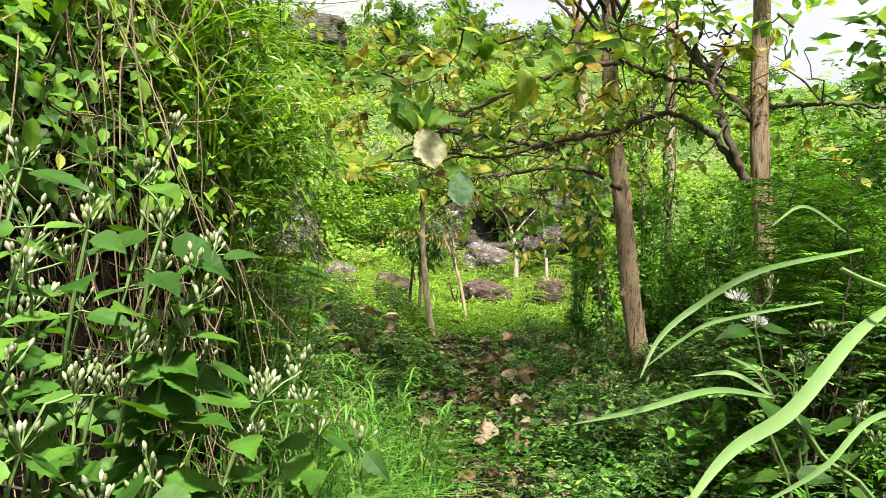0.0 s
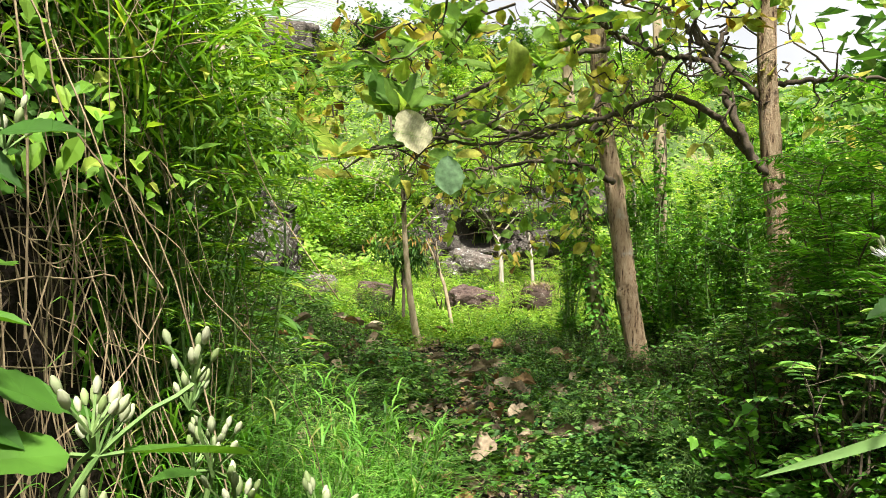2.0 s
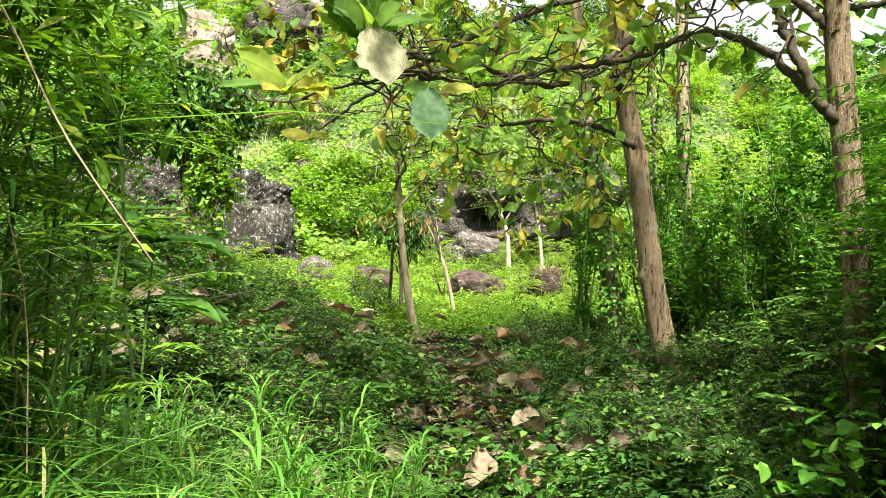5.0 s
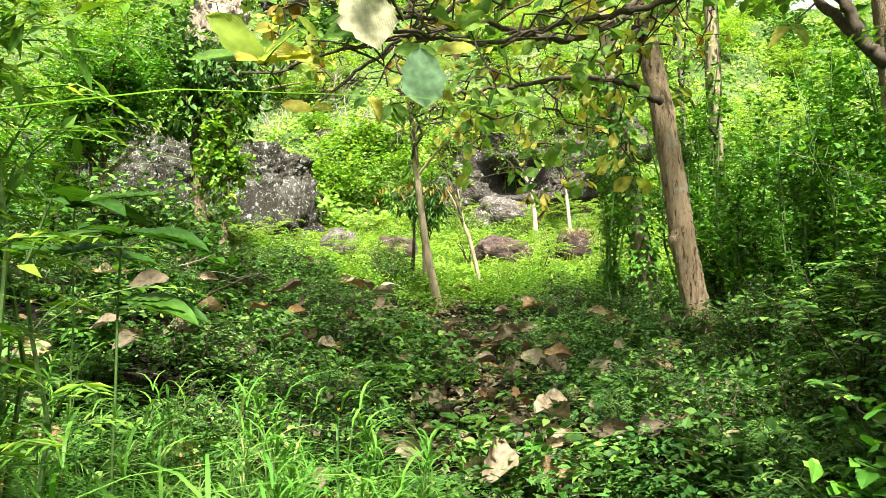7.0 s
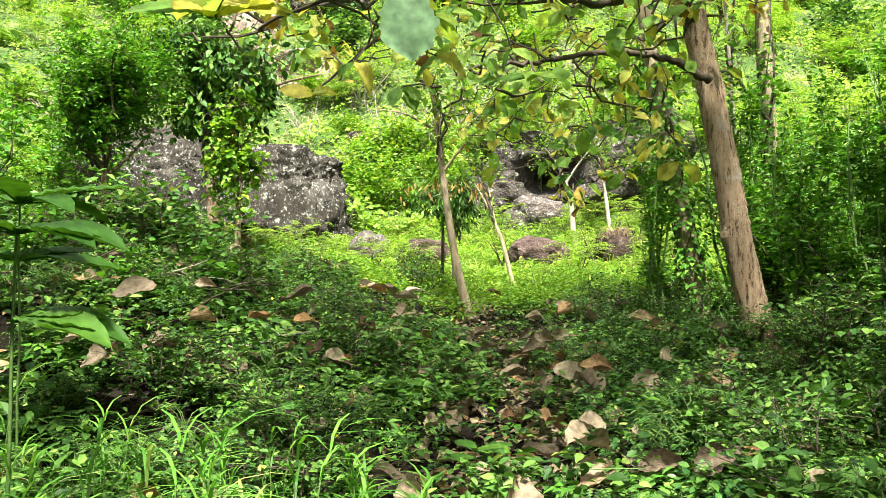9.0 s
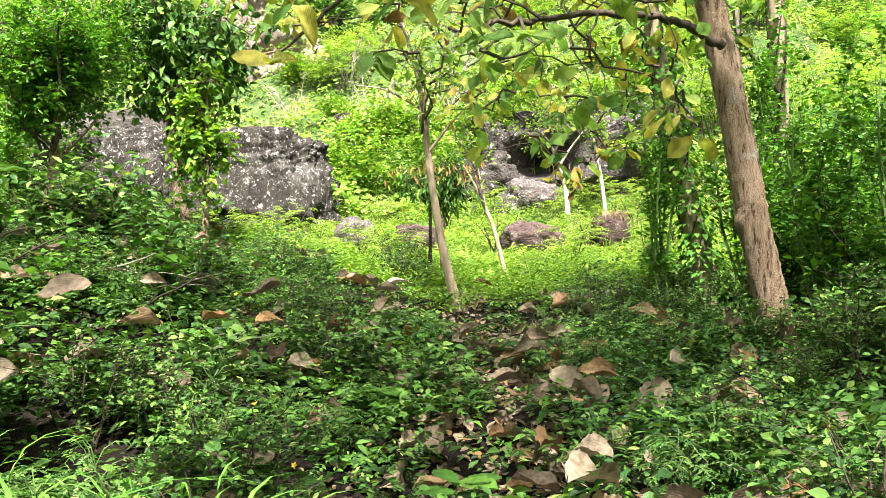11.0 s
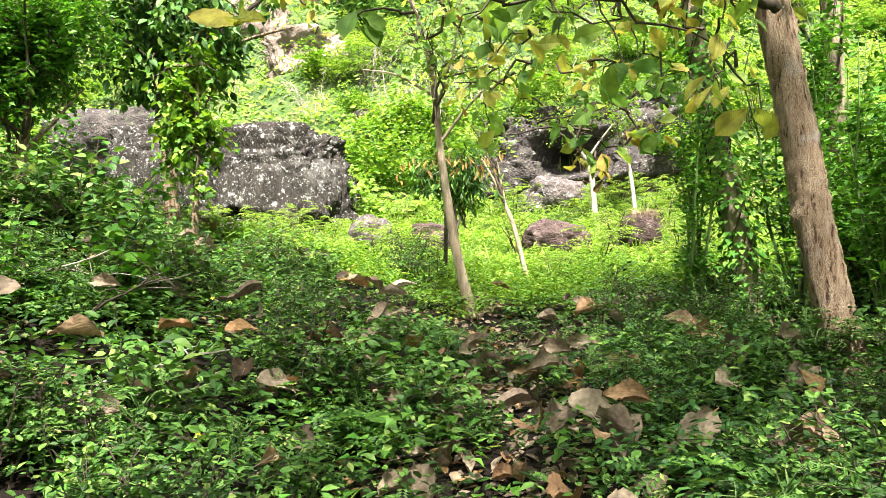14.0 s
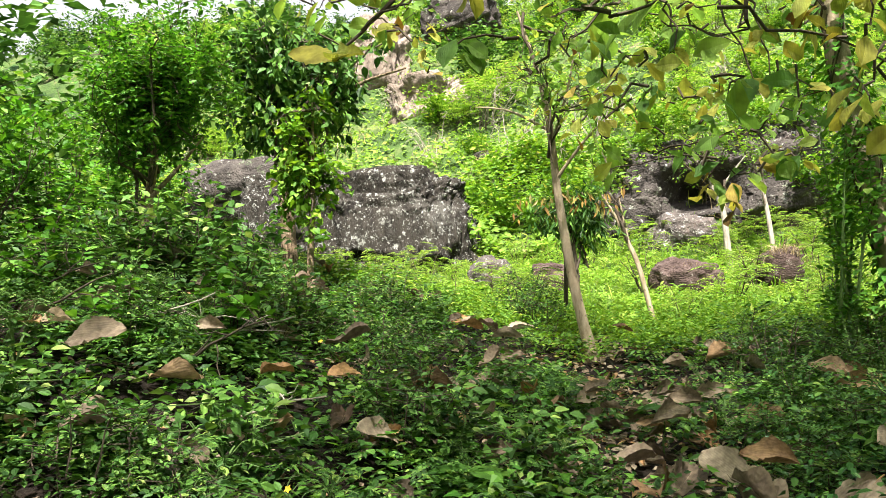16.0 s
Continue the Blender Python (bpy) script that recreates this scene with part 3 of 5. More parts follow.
def teak(label, line, radii, seed, limbs=(), tufts=(), knots=(), crown=0, crown_box=None, ivy=0, veil=(), single=(), bark=None):
    """A teak: trunk, limbs given as lines, tufts of leaves as single parts, a crown above."""
    r = rng_of(seed)
    root = np.array(line[0], float)
    t = thing("teak_tree", label, "tree", root, "teak trees")
    g, pts, rad = tree_trunk(r, local(line, root), [0.8 * a for a in radii], 26, knots)
    part("trunk", g, bark or M_BARK, t, "pale grey-brown bark" if bark else "reddish-brown flaking bark", True)
    for pl, ra, rb in limbs:
        g = Geo()
        c = curve(local(pl, root), 10)
        c[1:-1] += r.normal(0, 0.012, c[1:-1].shape)
        tube(g, c, np.linspace(ra, rb, len(c)), 8, 0.06, r)
        limb = part("branch", g, M_TWIG, t, "dark crooked bare branch", True)
        for _ in range(max(3, len(pl) * 2)):
            i = r.integers(len(c) // 3, len(c))
            e = c[i] + unit(r.normal(0, 1, 3) * [1, 0.7, 0.8]) * r.uniform(0.25, 0.8)
            g = Geo()
            tube(g, bent(r, c[i], e, r.uniform(-0.12, 0.12), 7, 0.045), np.linspace(max(rb, 0.008), 0.004, 7), 5)
            part("twig", g, M_TWIG, limb)
            if r.random() < 0.75:
                rosette(r, limb, e + root, e - c[i], r.integers(1, 4), r.uniform(0.3, 0.62), 0.4, 0.35, root)
    for pos, n, sc, hang in tufts:
        rosette(r, t, pos, (0, -0.3, 0.3), n, sc, 0.12, hang)
    for me, pos, along, up, sc in single:
        leaf_at(t, me, pos, along, up, sc)
    for k, (lo, hi, n) in enumerate(veil):
        # twigs with smaller hanging leaves, green and yellow
        lf, old = Geo(), Geo()
        lo, hi = np.array(lo) - root, np.array(hi) - root
        for _ in range(n // 6):
            s = r.uniform(lo, hi)
            e = s + r.normal(0, 0.35, 3) * [1, 0.7, 0.6]
            c = bent(r, s, e, r.uniform(-0.1, 0.1), 7, 0.05)
            g = Geo()
            tube(g, c, np.linspace(0.012, 0.004, 7), 4)
            part("twig", g, M_TWIG, t)
            p = c[r.integers(2, 7, 6)] + r.normal(0, 0.06, (6, 3))
            al, nr = strew(r, 6)
            al[:, 2] -= 0.5
            place(old if r.random() < 0.4 else lf, TEAK_LEAF, p, al, nr + r.normal(0, 0.5, (6, 3)) + [0, -0.5, 0], r.uniform(0.1, 0.24, 6))
        part("foliage", lf, M_TEAK, t)
        part("old_foliage", old, M_TEAK_OLD, t, "yellowing spotted leaves")
    if crown:
        g, lf = Geo(), Geo()
        lo, hi = np.array(crown_box[0]) - root, np.array(crown_box[1]) - root
        ends = r.uniform(lo, hi, (crown // 12, 3))
        for e in ends[::3]:
            i = min(len(pts) - 1, int(len(pts) * r.uniform(0.86, 0.99)))
            tube(g, bent(r, pts[i], e, 0.3, 8, 0.1), np.linspace(0.035, 0.008, 8), 5)
        part("crown_branch", g, M_TWIG, t)
        p = np.repeat(ends, 12, 0) + r.normal(0, 0.35, (len(ends) * 12, 3))
        al, nr = strew(r, len(p))
        place(lf, TEAK_LEAF, p, al, nr, r.uniform(0.2, 0.36, len(p)))
        part("crown", lf, M_TEAK, t, "broad green and yellowing leaves")
    if ivy:
        lf, st = Geo(), Geo()
        i = r.integers(0, int(len(pts) * 0.75), ivy)
        a = r.uniform(0, 2 * np.pi, ivy)
        o = np.stack([np.cos(a), np.sin(a), r.normal(0, 0.3, ivy)], 1)
        p = pts[i] + o * (rad[i] + r.exponential(0.13, ivy))[:, None]
        place(lf, HEART, p, o * [1, 1, 0] + [0, 0, -0.7], o + [0, 0, 0.5], r.uniform(0.05, 0.1, ivy))
        for k in range(6):
            ph = r.uniform(0, 6)
            m = int(len(pts) * 0.7)
            w_ = pts[:m] + (rad[:m, None] + 0.02) * np.stack([np.cos(ph + np.arange(m) * 0.15), np.sin(ph + np.arange(m) * 0.15), np.zeros(m)], 1)
            tube(st, w_, 0.008, 4)
        part("creeper_stem", st, M_TWIG, t)
        part("creeper", lf, M_FRESH, t, "green creeper climbing the bark")
    return t


def shrub_geo(r, height, width, n, template, size, stems=7, dome=0.6, flat=1.0, twigs=True):
    """Stems and leaves of a bushy plant about the origin; the leaves sit along the twigs."""
    st, lf = Geo(), Geo()
    per = max(4, n // (stems * 6))
    for _ in range(stems):
        a, rr = r.uniform(0, 2 * np.pi), width * 0.5 * math.sqrt(r.random())
        top = np.array([rr * math.cos(a), rr * math.sin(a), height * (1 - dome * (rr / (width * 0.5)) ** 2) * r.uniform(0.75, 1.05)])
        c = bent(r, (0.05 * r.normal(), 0.05 * r.normal(), -0.05), top, 0.05 * height, 9, 0.02 * height + 0.01)
        tube(st, c[::2], np.linspace(0.004 + 0.006 * height, 0.003, 5), 4)
        for _ in range(6):
            i = r.integers(2, 9)
            e = c[i] + np.array([r.normal(0, 0.2 * width), r.normal(0, 0.2 * width), abs(r.normal(0, 0.12 * height))])
            tw = bent(r, c[i], e, 0.03, 5, 0.012)
            if twigs:
                tube(st, tw[::4], np.linspace(0.004, 0.002, 2), 3)
            q = r.random(per)
            k = np.clip((q * 4).astype(int), 0, 3)
            p = tw[k] + (tw[k + 1] - tw[k]) * (q * 4 - k)[:, None] + r.normal(0, size * 0.55, (per, 3))
            al, nr = strew(r, per, 1.0, flat)
            place(lf, template, p, al + unit(e - c[i]) * 0.5, nr, r.uniform(0.6, 1.15, per) * size)
    return st, lf


def frond_geo(geo, r, base, tip, sag, pairs, leaflet, template=NARROW2):
    """A pinnate leaf: a stalk with pairs of leaflets."""
    c = bent(r, base, tip, sag, pairs + 2, 0.004)
    if leaflet < 0.15:
        tube(geo[0], c[:: max(1, len(c) // 3)], 0.0025, 3)
    d = unit(np.gradient(c, axis=0))[2:]
    s = unit(np.cross(d, [0, 0, 1.0]))
    for sg in (-1, 1):
        k = np.sin(np.linspace(0.5, 2.8, len(d))) * leaflet
        place(geo[1], template, c[2:], sg * s + 0.35 * d + [0, 0, -0.12], np.tile([0, 0, 1.0], (len(d), 1)) + r.normal(0, 0.15, d.shape), k)


def feathery_geo(r, height, width, fronds, pairs=9, leaflet=0.06, length=0.45, per=9, low=3, template=NARROW2):
    """A bush of pinnate leaves."""
    st, lf = Geo(), Geo()
    for _ in range(max(3, fronds // per)):
        a, rr = r.uniform(0, 2 * np.pi), width * 0.35 * math.sqrt(r.random())
        top = np.array([rr * math.cos(a), rr * math.sin(a), height * r.uniform(0.6, 1)])
        c = bent(r, (0, 0, -0.05), top, 0.1, 9, 0.02 * height)
        tube(st, c, np.linspace(0.012, 0.004, 9), 4)
        for _ in range(per):
            i = r.integers(low, 9)
            b_ = r.uniform(0, 2 * np.pi)
            e = c[i] + length * r.uniform(0.6, 1.1) * np.array([math.cos(b_), math.sin(b_), r.uniform(-0.1, 0.45)])
            frond_geo((st, lf), r, c[i], e, 0.06, pairs, leaflet, template)
    return st, lf


def blades(geo, r, roots, height, lean, width, seg=5, dirs=None):
    """Grass blades that arch over, each a narrow folded strip."""
    n = len(roots)
    a = r.uniform(0, 2 * np.pi, n) if dirs is None else dirs
    h = height * r.uniform(0.6, 1.15, n)
    ln = lean * r.uniform(0.4, 1.5, n)
    t = np.linspace(0, 1, seg + 1)
    out = np.stack([np.cos(a), np.sin(a)], 1)
    ctr = np.zeros((n, seg + 1, 3))
    ctr[..., :2] = roots[:, None, :2] + out[:, None] * (ln * h)[:, None, None] * (t ** 1.8)[None, :, None]
    ctr[..., 2] = roots[:, None, 2] + h[:, None] * (t - 0.55 * np.clip(ln, 0, 1.2)[:, None] * t ** 2.6)[...]
    side = np.stack([-out[:, 1], out[:, 0], np.zeros(n)], 1)
    wd = width * r.uniform(0.7, 1.2, n)[:, None] * np.sin(np.pi * np.clip(0.18 + 0.82 * t, 0, 1)) [None]
    lft = ctr + side[:, None] * wd[..., None] * 0.5
    rgt = ctr - side[:, None] * wd[..., None] * 0.5
    v = np.stack([lft, rgt], 2).reshape(n, -1, 3)
    f = np.array([(2 * i, 2 * i + 1, 2 * i + 3, 2 * i + 2) for i in range(seg)])
    geo.add(v.reshape(-1, 3), (f[None] + (np.arange(n) * 2 * (seg + 1))[:, None, None]).reshape(-1, 4))


def plant(name, label, category, stems, leaves, mat, at=(0, 0, 0), group="", stem_mat=None):
    t = thing(name, label, category, at, group)
    part("stem", stems, stem_mat or M_TWIG, t)
    part("foliage", leaves, mat, t)
    return t


def spread(proto, spots, r, lo=0.8, hi=1.2, sink=0.03):
    """Copies of a plant on the ground at the spots; the first spot takes the plant itself."""
    for k, (x, y) in enumerate(spots):
        s = r.uniform(lo, hi)
        m = Matrix.Translation((x, y, float(G(x, y)) - sink)) @ Matrix.Rotation(r.uniform(0, 6.28), 4, "Z")
        if k == 0:
            proto.matrix_basis = m
            continue
        ob = copy_thing(proto, m)
        ob.scale = (s, s, s * r.uniform(0.85, 1.15))


# ---- teak trees ----
def gz(x, y):
    return float(G(x, y))


teak("tall teak with reddish flaking bark and bare crooked branches", [(2.76, 11.9, gz(2.76, 11.9) - 0.1), (2.68, 11.9, 1.0), (2.54, 11.9, 1.8), (2.45, 11.9, 2.52), (2.32, 12.0, 3.46), (2.18, 12.0, 4.3), (2.05, 11.9, 5.6), (1.85, 11.9, 9.5)],
     [0.24, 0.19, 0.175, 0.17, 0.165, 0.16, 0.15, 0.11], 1,
     limbs=[([(2.26, 11.7, 3.45), (1.86, 11.5, 3.62), (1.33, 11.0, 3.58), (0.5, 10.0, 3.26), (-0.01, 9.4, 3.04)], 0.045, 0.012),
            ([(2.2, 11.7, 4.8), (1.9, 11.0, 4.45), (1.5, 10.4, 3.95), (0.9, 9.4, 3.5), (0.2, 8.6, 3.4), (-0.5, 8.0, 3.25)], 0.05, 0.014),
            ([(2.15, 11.7, 5.4), (1.4, 11.0, 5.0), (0.2, 10.4, 4.3), (-0.8, 10.2, 3.6), (-1.35, 10.2, 3.2)], 0.045, 0.01),
            ([(0.2, 8.6, 3.4), (-0.1, 7.8, 3.05), (-0.3, 7.2, 2.85), (-1.05, 7.5, 2.75)], 0.02, 0.008),
            ([(2.22, 11.95, 4.1), (2.08, 11.9, 4.25), (2.02, 11.9, 4.4)], 0.06, 0.045)],
     tufts=[((-1.42, 10.18, 3.1), 4, 0.95, 0.1), ((-0.44, 6.85, 2.94), 10, 1.2, -0.8), ((-0.92, 6.85, 2.62), 8, 1.15, 0.0), ((-0.6, 6.8, 2.72), 3, 0.7, 0.4), ((0.08, 7.5, 2.98), 4, 0.8, 0.2), ((0.0, 6.9, 2.66), 2, 0.7, 0.2),
            ((0.3, 7.6, 3.6), 6, 1.0, 0.1), ((0.9, 7.8, 3.9), 6, 0.9, 0.2), ((-0.2, 9.0, 3.3), 4, 0.7, 0.3), ((0.5, 9.5, 3.0), 4, 0.6, 0.6), ((0.2, 9.2, 2.9), 3, 0.6, 0.7), ((1.0, 11.2, 3.3), 4, 0.6, 0.5),
            ((0.1, 7.0, 3.7), 6, 1.0, 0.2), ((-0.4, 7.6, 3.8), 6, 1.0, 0.1), ((0.7, 7.2, 3.5), 5, 0.9, 0.1), ((1.2, 8.2, 4.3), 6, 0.9, 0.2), ((-1.2, 8.6, 3.9), 5, 0.9, 0.3), ((-1.9, 9.4, 4.2), 6, 0.9, 0.3)],
     knots=[(0.30, 0.3, 0.35), (0.56, 3.0, 0.2)], crown=800, crown_box=((-2.2, 7.0, 5.9), (4.5, 12.5, 9.0)), veil=[((0.2, 9.8, 2.5), (2.0, 13.0, 3.4), 110), ((-0.6, 12.0, 3.0), (2.2, 15.0, 4.6), 130), ((-2.8, 9.5, 3.9), (2.6, 12.5, 5.6), 420), ((-0.4, 9.0, 2.9), (1.9, 11.6, 4.0), 150), ((-1.2, 7.5, 3.2), (1.6, 9.0, 4.2), 90)],
     single=[(PALE_MESH, (-0.40, 6.68, 2.96), (0.25, -0.25, -0.6), (0.1, -0.8, 0.8), 1.0), (BLUE_MESH, (-0.06, 6.6, 2.60), (0.05, -0.2, -1), (0.1, -1, 0.1), 0.85), (OLD_MESHES[2], (0.42, 6.7, 3.55), (0, -0.2, -1), (0.3, -1, 0), 1.0), (OLD_MESHES[1], (0.5, 6.8, 3.5), (0.2, 0.1, -1), (-0.4, -1, 0), 0.8)])
teak("creeper-covered teak trunk in the undergrowth", [(2.84, 14.6, gz(2.84, 14.6) - 0.1), (2.62, 14.6, 1.7), (2.46, 14.6, 2.59), (2.32, 14.6, 3.42), (2.21, 14.6, 4.25), (2.0, 14.6, 6), (1.65, 14.5, 9)],
     [0.19, 0.165, 0.155, 0.15, 0.14, 0.12, 0.08], 2, crown=230, crown_box=((-1.5, 11.5, 7.4), (4, 15.5, 10)), ivy=1400, bark=M_BARK_PALE, veil=[((0.5, 12.2, 3.2), (3.2, 14.5, 5.6), 150), ((-3, 13, 4.6), (1, 15, 6.6), 240)])
teak("slender pale-barked teak behind the shrubs", [(4.1, 15.4, gz(4.1, 15.4) - 0.1), (3.95, 15.3, 2.6), (3.82, 15.0, 4.6), (3.75, 15, 7.0), (3.6, 15, 9)],
     [0.16, 0.13, 0.12, 0.11, 0.08], 3, limbs=[([(3.85, 15, 3.6), (3.3, 14.6, 4.2), (2.7, 14.3, 4.3)], 0.03, 0.01)], crown=240, crown_box=((2.5, 12.5, 7), (6.5, 16.5, 10)), ivy=350, bark=M_BARK_PALE)
# crown box widened far past the tree, above the view, to shade the slope
teak("straight teak with flaking bark and forked dark limbs", [(3.1, 8.1, gz(3.1, 8.1) - 0.1), (3.07, 8.1, 1.3), (3.04, 8.1, 2.1), (2.94, 8.1, 3.44), (2.93, 8.1, 4.6), (3.05, 8.2, 8.0)],
     [0.16, 0.13, 0.12, 0.115, 0.105, 0.08], 4,
     limbs=[([(3.0, 8.1, 2.75), (2.78, 8.1, 3.03), (2.51, 8.6, 3.63), (2.16, 9.0, 3.86), (1.6, 8.9, 3.6), (1.06, 8.6, 3.41), (0.65, 8.2, 3.2), (0.24, 7.8, 2.99), (-0.25, 7.1, 2.85)], 0.042, 0.011),
            ([(2.98, 8.1, 2.8), (2.78, 8.1, 3.05), (2.62, 8.2, 3.51), (2.46, 8.3, 3.99), (2.01, 8.2, 4.02), (1.55, 8.0, 4.08), (1.22, 7.8, 4.19)], 0.05, 0.014),
            ([(2.48, 8.3, 3.96), (2.61, 8.3, 4.35), (2.74, 8.3, 4.68)], 0.03, 0.012),
            ([(2.94, 8.1, 3.5), (2.86, 8.1, 3.62), (2.63, 8.5, 4.1), (2.38, 8.9, 4.65), (2.24, 9.2, 4.96)], 0.045, 0.02),
            ([(2.95, 8.1, 3.72), (3.34, 8.0, 3.76), (3.72, 7.9, 3.76), (4.6, 7.9, 3.7)], 0.03, 0.012),
            ([(2.01, 8.2, 4.02), (1.9, 8.1, 3.75), (1.7, 8.0, 3.55)], 0.015, 0.006)],
     tufts=[((1.0, 7.6, 4.0), 5, 0.9, 0.3), ((1.5, 7.7, 4.1), 4, 0.8, 0.4), ((2.0, 8.2, 4.4), 3, 0.6, 0.3)], crown=1300, crown_box=((-4.8, 2.4, 5.8), (5.2, 9.5, 8.2)), veil=[((1.0, 7.2, 3.3), (4.6, 9.6, 4.8), 190), ((-1.0, 5.8, 3.35), (1.2, 7.0, 3.9), 60)])

# teak added outside the view; its crown only throws shade on the first plants
teak("unseen teak added so its crown shades the path's start", [(5.0, 4.4, gz(5.0, 4.4) - 0.1), (4.9, 4.4, 2.5), (4.7, 4.5, 5.0), (4.5, 4.6, 7.4)],
     [0.19, 0.15, 0.13, 0.09], 6, crown=150, crown_box=((-0.5, -1.8, 5.3), (2.6, 1.2, 6.8)))


# ---- saplings and small trees ----
def leafy_tree(name, label, line, radii, seed, n, template, size, mat, blob, bark=None, forks=(), lobes=9, droop=0.0, group=""):
    """A small tree: trunk, forking limbs, and a crown built of leafy twigs with gaps between."""
    r = rng_of(seed)
    root = np.array(line[0], float)
    t = thing(name, label, "tree", root, group)
    g, pts, rad = tree_trunk(r, local(line, root), radii, 12)
    part("trunk", g, bark or M_BARK_PALE, t, "", True)
    for pl, ra, rb in forks:
        g = Geo()
        c = curve(local(pl, root), 8)
        tube(g, c, np.linspace(ra, rb, len(c)), 7, 0.05, r)
        part("branch", g, bark or M_BARK_PALE, t, "", True)
    tw, lf = Geo(), Geo()
    ctr, ext = np.array(blob[0]) - root, np.array(blob[1])
    per = n // (lobes * 14)
    for _ in range(lobes):
        c0 = ctr + unit(r.normal(0, 1, 3)) * ext * r.uniform(0.25, 0.95)
        i = min(len(pts) - 1, int(len(pts) * r.uniform(0.45, 1)))
        lim = bent(r, pts[i], c0, 0.15, 9, 0.05)
        tube(tw, lim, np.linspace(0.022, 0.007, 9), 5)
        for _ in range(14):
            s = lim[r.integers(3, 9)]
            e = s + unit(r.normal(0, 1, 3) + [0, 0, 0.3 - droop]) * np.mean(ext) * r.uniform(0.25, 0.6)
            q_ = bent(r, s, e, 0.04 - droop * 0.1, 6, 0.02)
            tube(tw, q_, np.linspace(0.006, 0.002, 6), 3)
            u = r.random(per)
            k = np.clip((u * 5).astype(int), 0, 4)
            p = q_[k] + (q_[k + 1] - q_[k]) * (u * 5 - k)[:, None] + r.normal(0, size * 0.5, (per, 3))
            al, nr = strew(r, per, 1.0, 1.1)
            place(lf, template, p, al + unit(e - s) * 0.6 + [0, 0, -droop], nr, r.uniform(0.6, 1.15, per) * size)
    part("twig", tw, M_TWIG, t)
    part("crown", lf, mat, t)
    return t


leafy_tree("sapling", "slender leaning sapling with pale bark and sparse leaves", [(-0.5, 15.5, gz(-0.5, 15.5) - 0.1), (-0.65, 15.5, 1.5), (-0.77, 15.5, 2.2), (-0.88, 15.5, 3.06), (-0.94, 15.5, 3.84), (-1.05, 15.5, 4.5), (-1.3, 15.5, 5.4)],
           [0.085, 0.066, 0.058, 0.05, 0.042, 0.032, 0.015], 21, 330, LEAF6, 0.14, M_TEAK, ((-0.9, 15.4, 4.2), (1.0, 0.9, 1.2)), M_BARK_PALE,
           [([(-0.9, 15.5, 3.15), (-0.5, 15.4, 3.6), (-0.15, 15.3, 3.9)], 0.026, 0.007), ([(-0.95, 15.5, 3.8), (-1.45, 15.5, 4.1), (-1.9, 15.5, 4.2)], 0.022, 0.007), ([(-0.92, 15.5, 3.6), (-0.65, 15.4, 4.4), (-0.55, 15.4, 5.0)], 0.022, 0.007)], 6)
leafy_tree("sapling", "thin grey forked sapling in the meadow", [(0.16, 18.5, gz(0.16, 18.5) - 0.05), (-0.07, 18.5, 2.15), (-0.22, 18.5, 2.57), (-0.4, 18.5, 3.0), (-0.62, 18.5, 3.4)], [0.045, 0.04, 0.034, 0.026, 0.014], 22, 120, LEAF6, 0.12, M_TEAK,
           ((-0.4, 18.5, 3.8), (0.7, 0.5, 0.5)), M_BARK_PALE, [([(-0.22, 18.5, 2.57), (-0.27, 18.5, 2.9), (-0.33, 18.5, 3.3)], 0.03, 0.01)], 3)
droopy = leafy_tree("young_tree", "young tree with drooping dark leaves and reddish new growth", [(-0.98, 18.0, gz(-0.98, 18.0) - 0.05), (-1.0, 18.0, 2.2), (-1.1, 18.0, 3.2)], [0.04, 0.035, 0.02], 23, 1000, NARROW2, 0.2, M_SHRUB,
           ((-1.05, 18.0, 3.0), (0.62, 0.5, 0.36)), M_TWIG, (), 8, 0.7)
r = rng_of(36)
red = Geo()
p = np.array([-0.05, 0, 2.05]) + r.normal(0, 1, (90, 3)) * [0.42, 0.3, 0.12]
place(red, NARROW2, p, np.stack([r.normal(0, 0.4, 90), r.normal(-0.2, 0.4, 90), np.full(90, -0.9)], 1), np.tile([0.1, -1.0, 0.3], (90, 1)) + r.normal(0, 0.3, (90, 3)), r.uniform(0.12, 0.2, 90))
part("new_leaves", red, M_RED, droopy, "reddish drooping new leaves")
leafy_tree("young_tree", "young tree with yellow-green top leaves", [(-1.3, 18.7, gz(-1.3, 18.7) - 0.05), (-1.25, 18.7, 2.5), (-1.3, 18.7, 3.6)], [0.04, 0.03, 0.02], 24, 700, LEAF6, 0.13, M_BRIGHT,
           ((-1.3, 18.7, 3.5), (0.7, 0.6, 0.5)), M_TWIG, (), 6, 0.3)
leafy_tree("pale_tree", "white-barked crooked tree leaning over the cave boulder", [(1.72, 25.5, gz(1.72, 25.5) - 0.1), (1.66, 25.5, 3.3), (1.6, 25.5, 3.88), (1.46, 25.5, 4.26), (1.3, 25.5, 4.73), (0.95, 25.5, 5.2)], [0.085, 0.072, 0.066, 0.055, 0.04, 0.02], 25, 900, LEAF2, 0.11, M_BRIGHT,
           ((1.3, 25.6, 5.6), (1.7, 1.1, 0.5)), M_WHITEBARK, [([(1.5, 25.5, 4.15), (1.8, 25.5, 4.6), (2.2, 25.5, 5.1)], 0.04, 0.015)], 8)
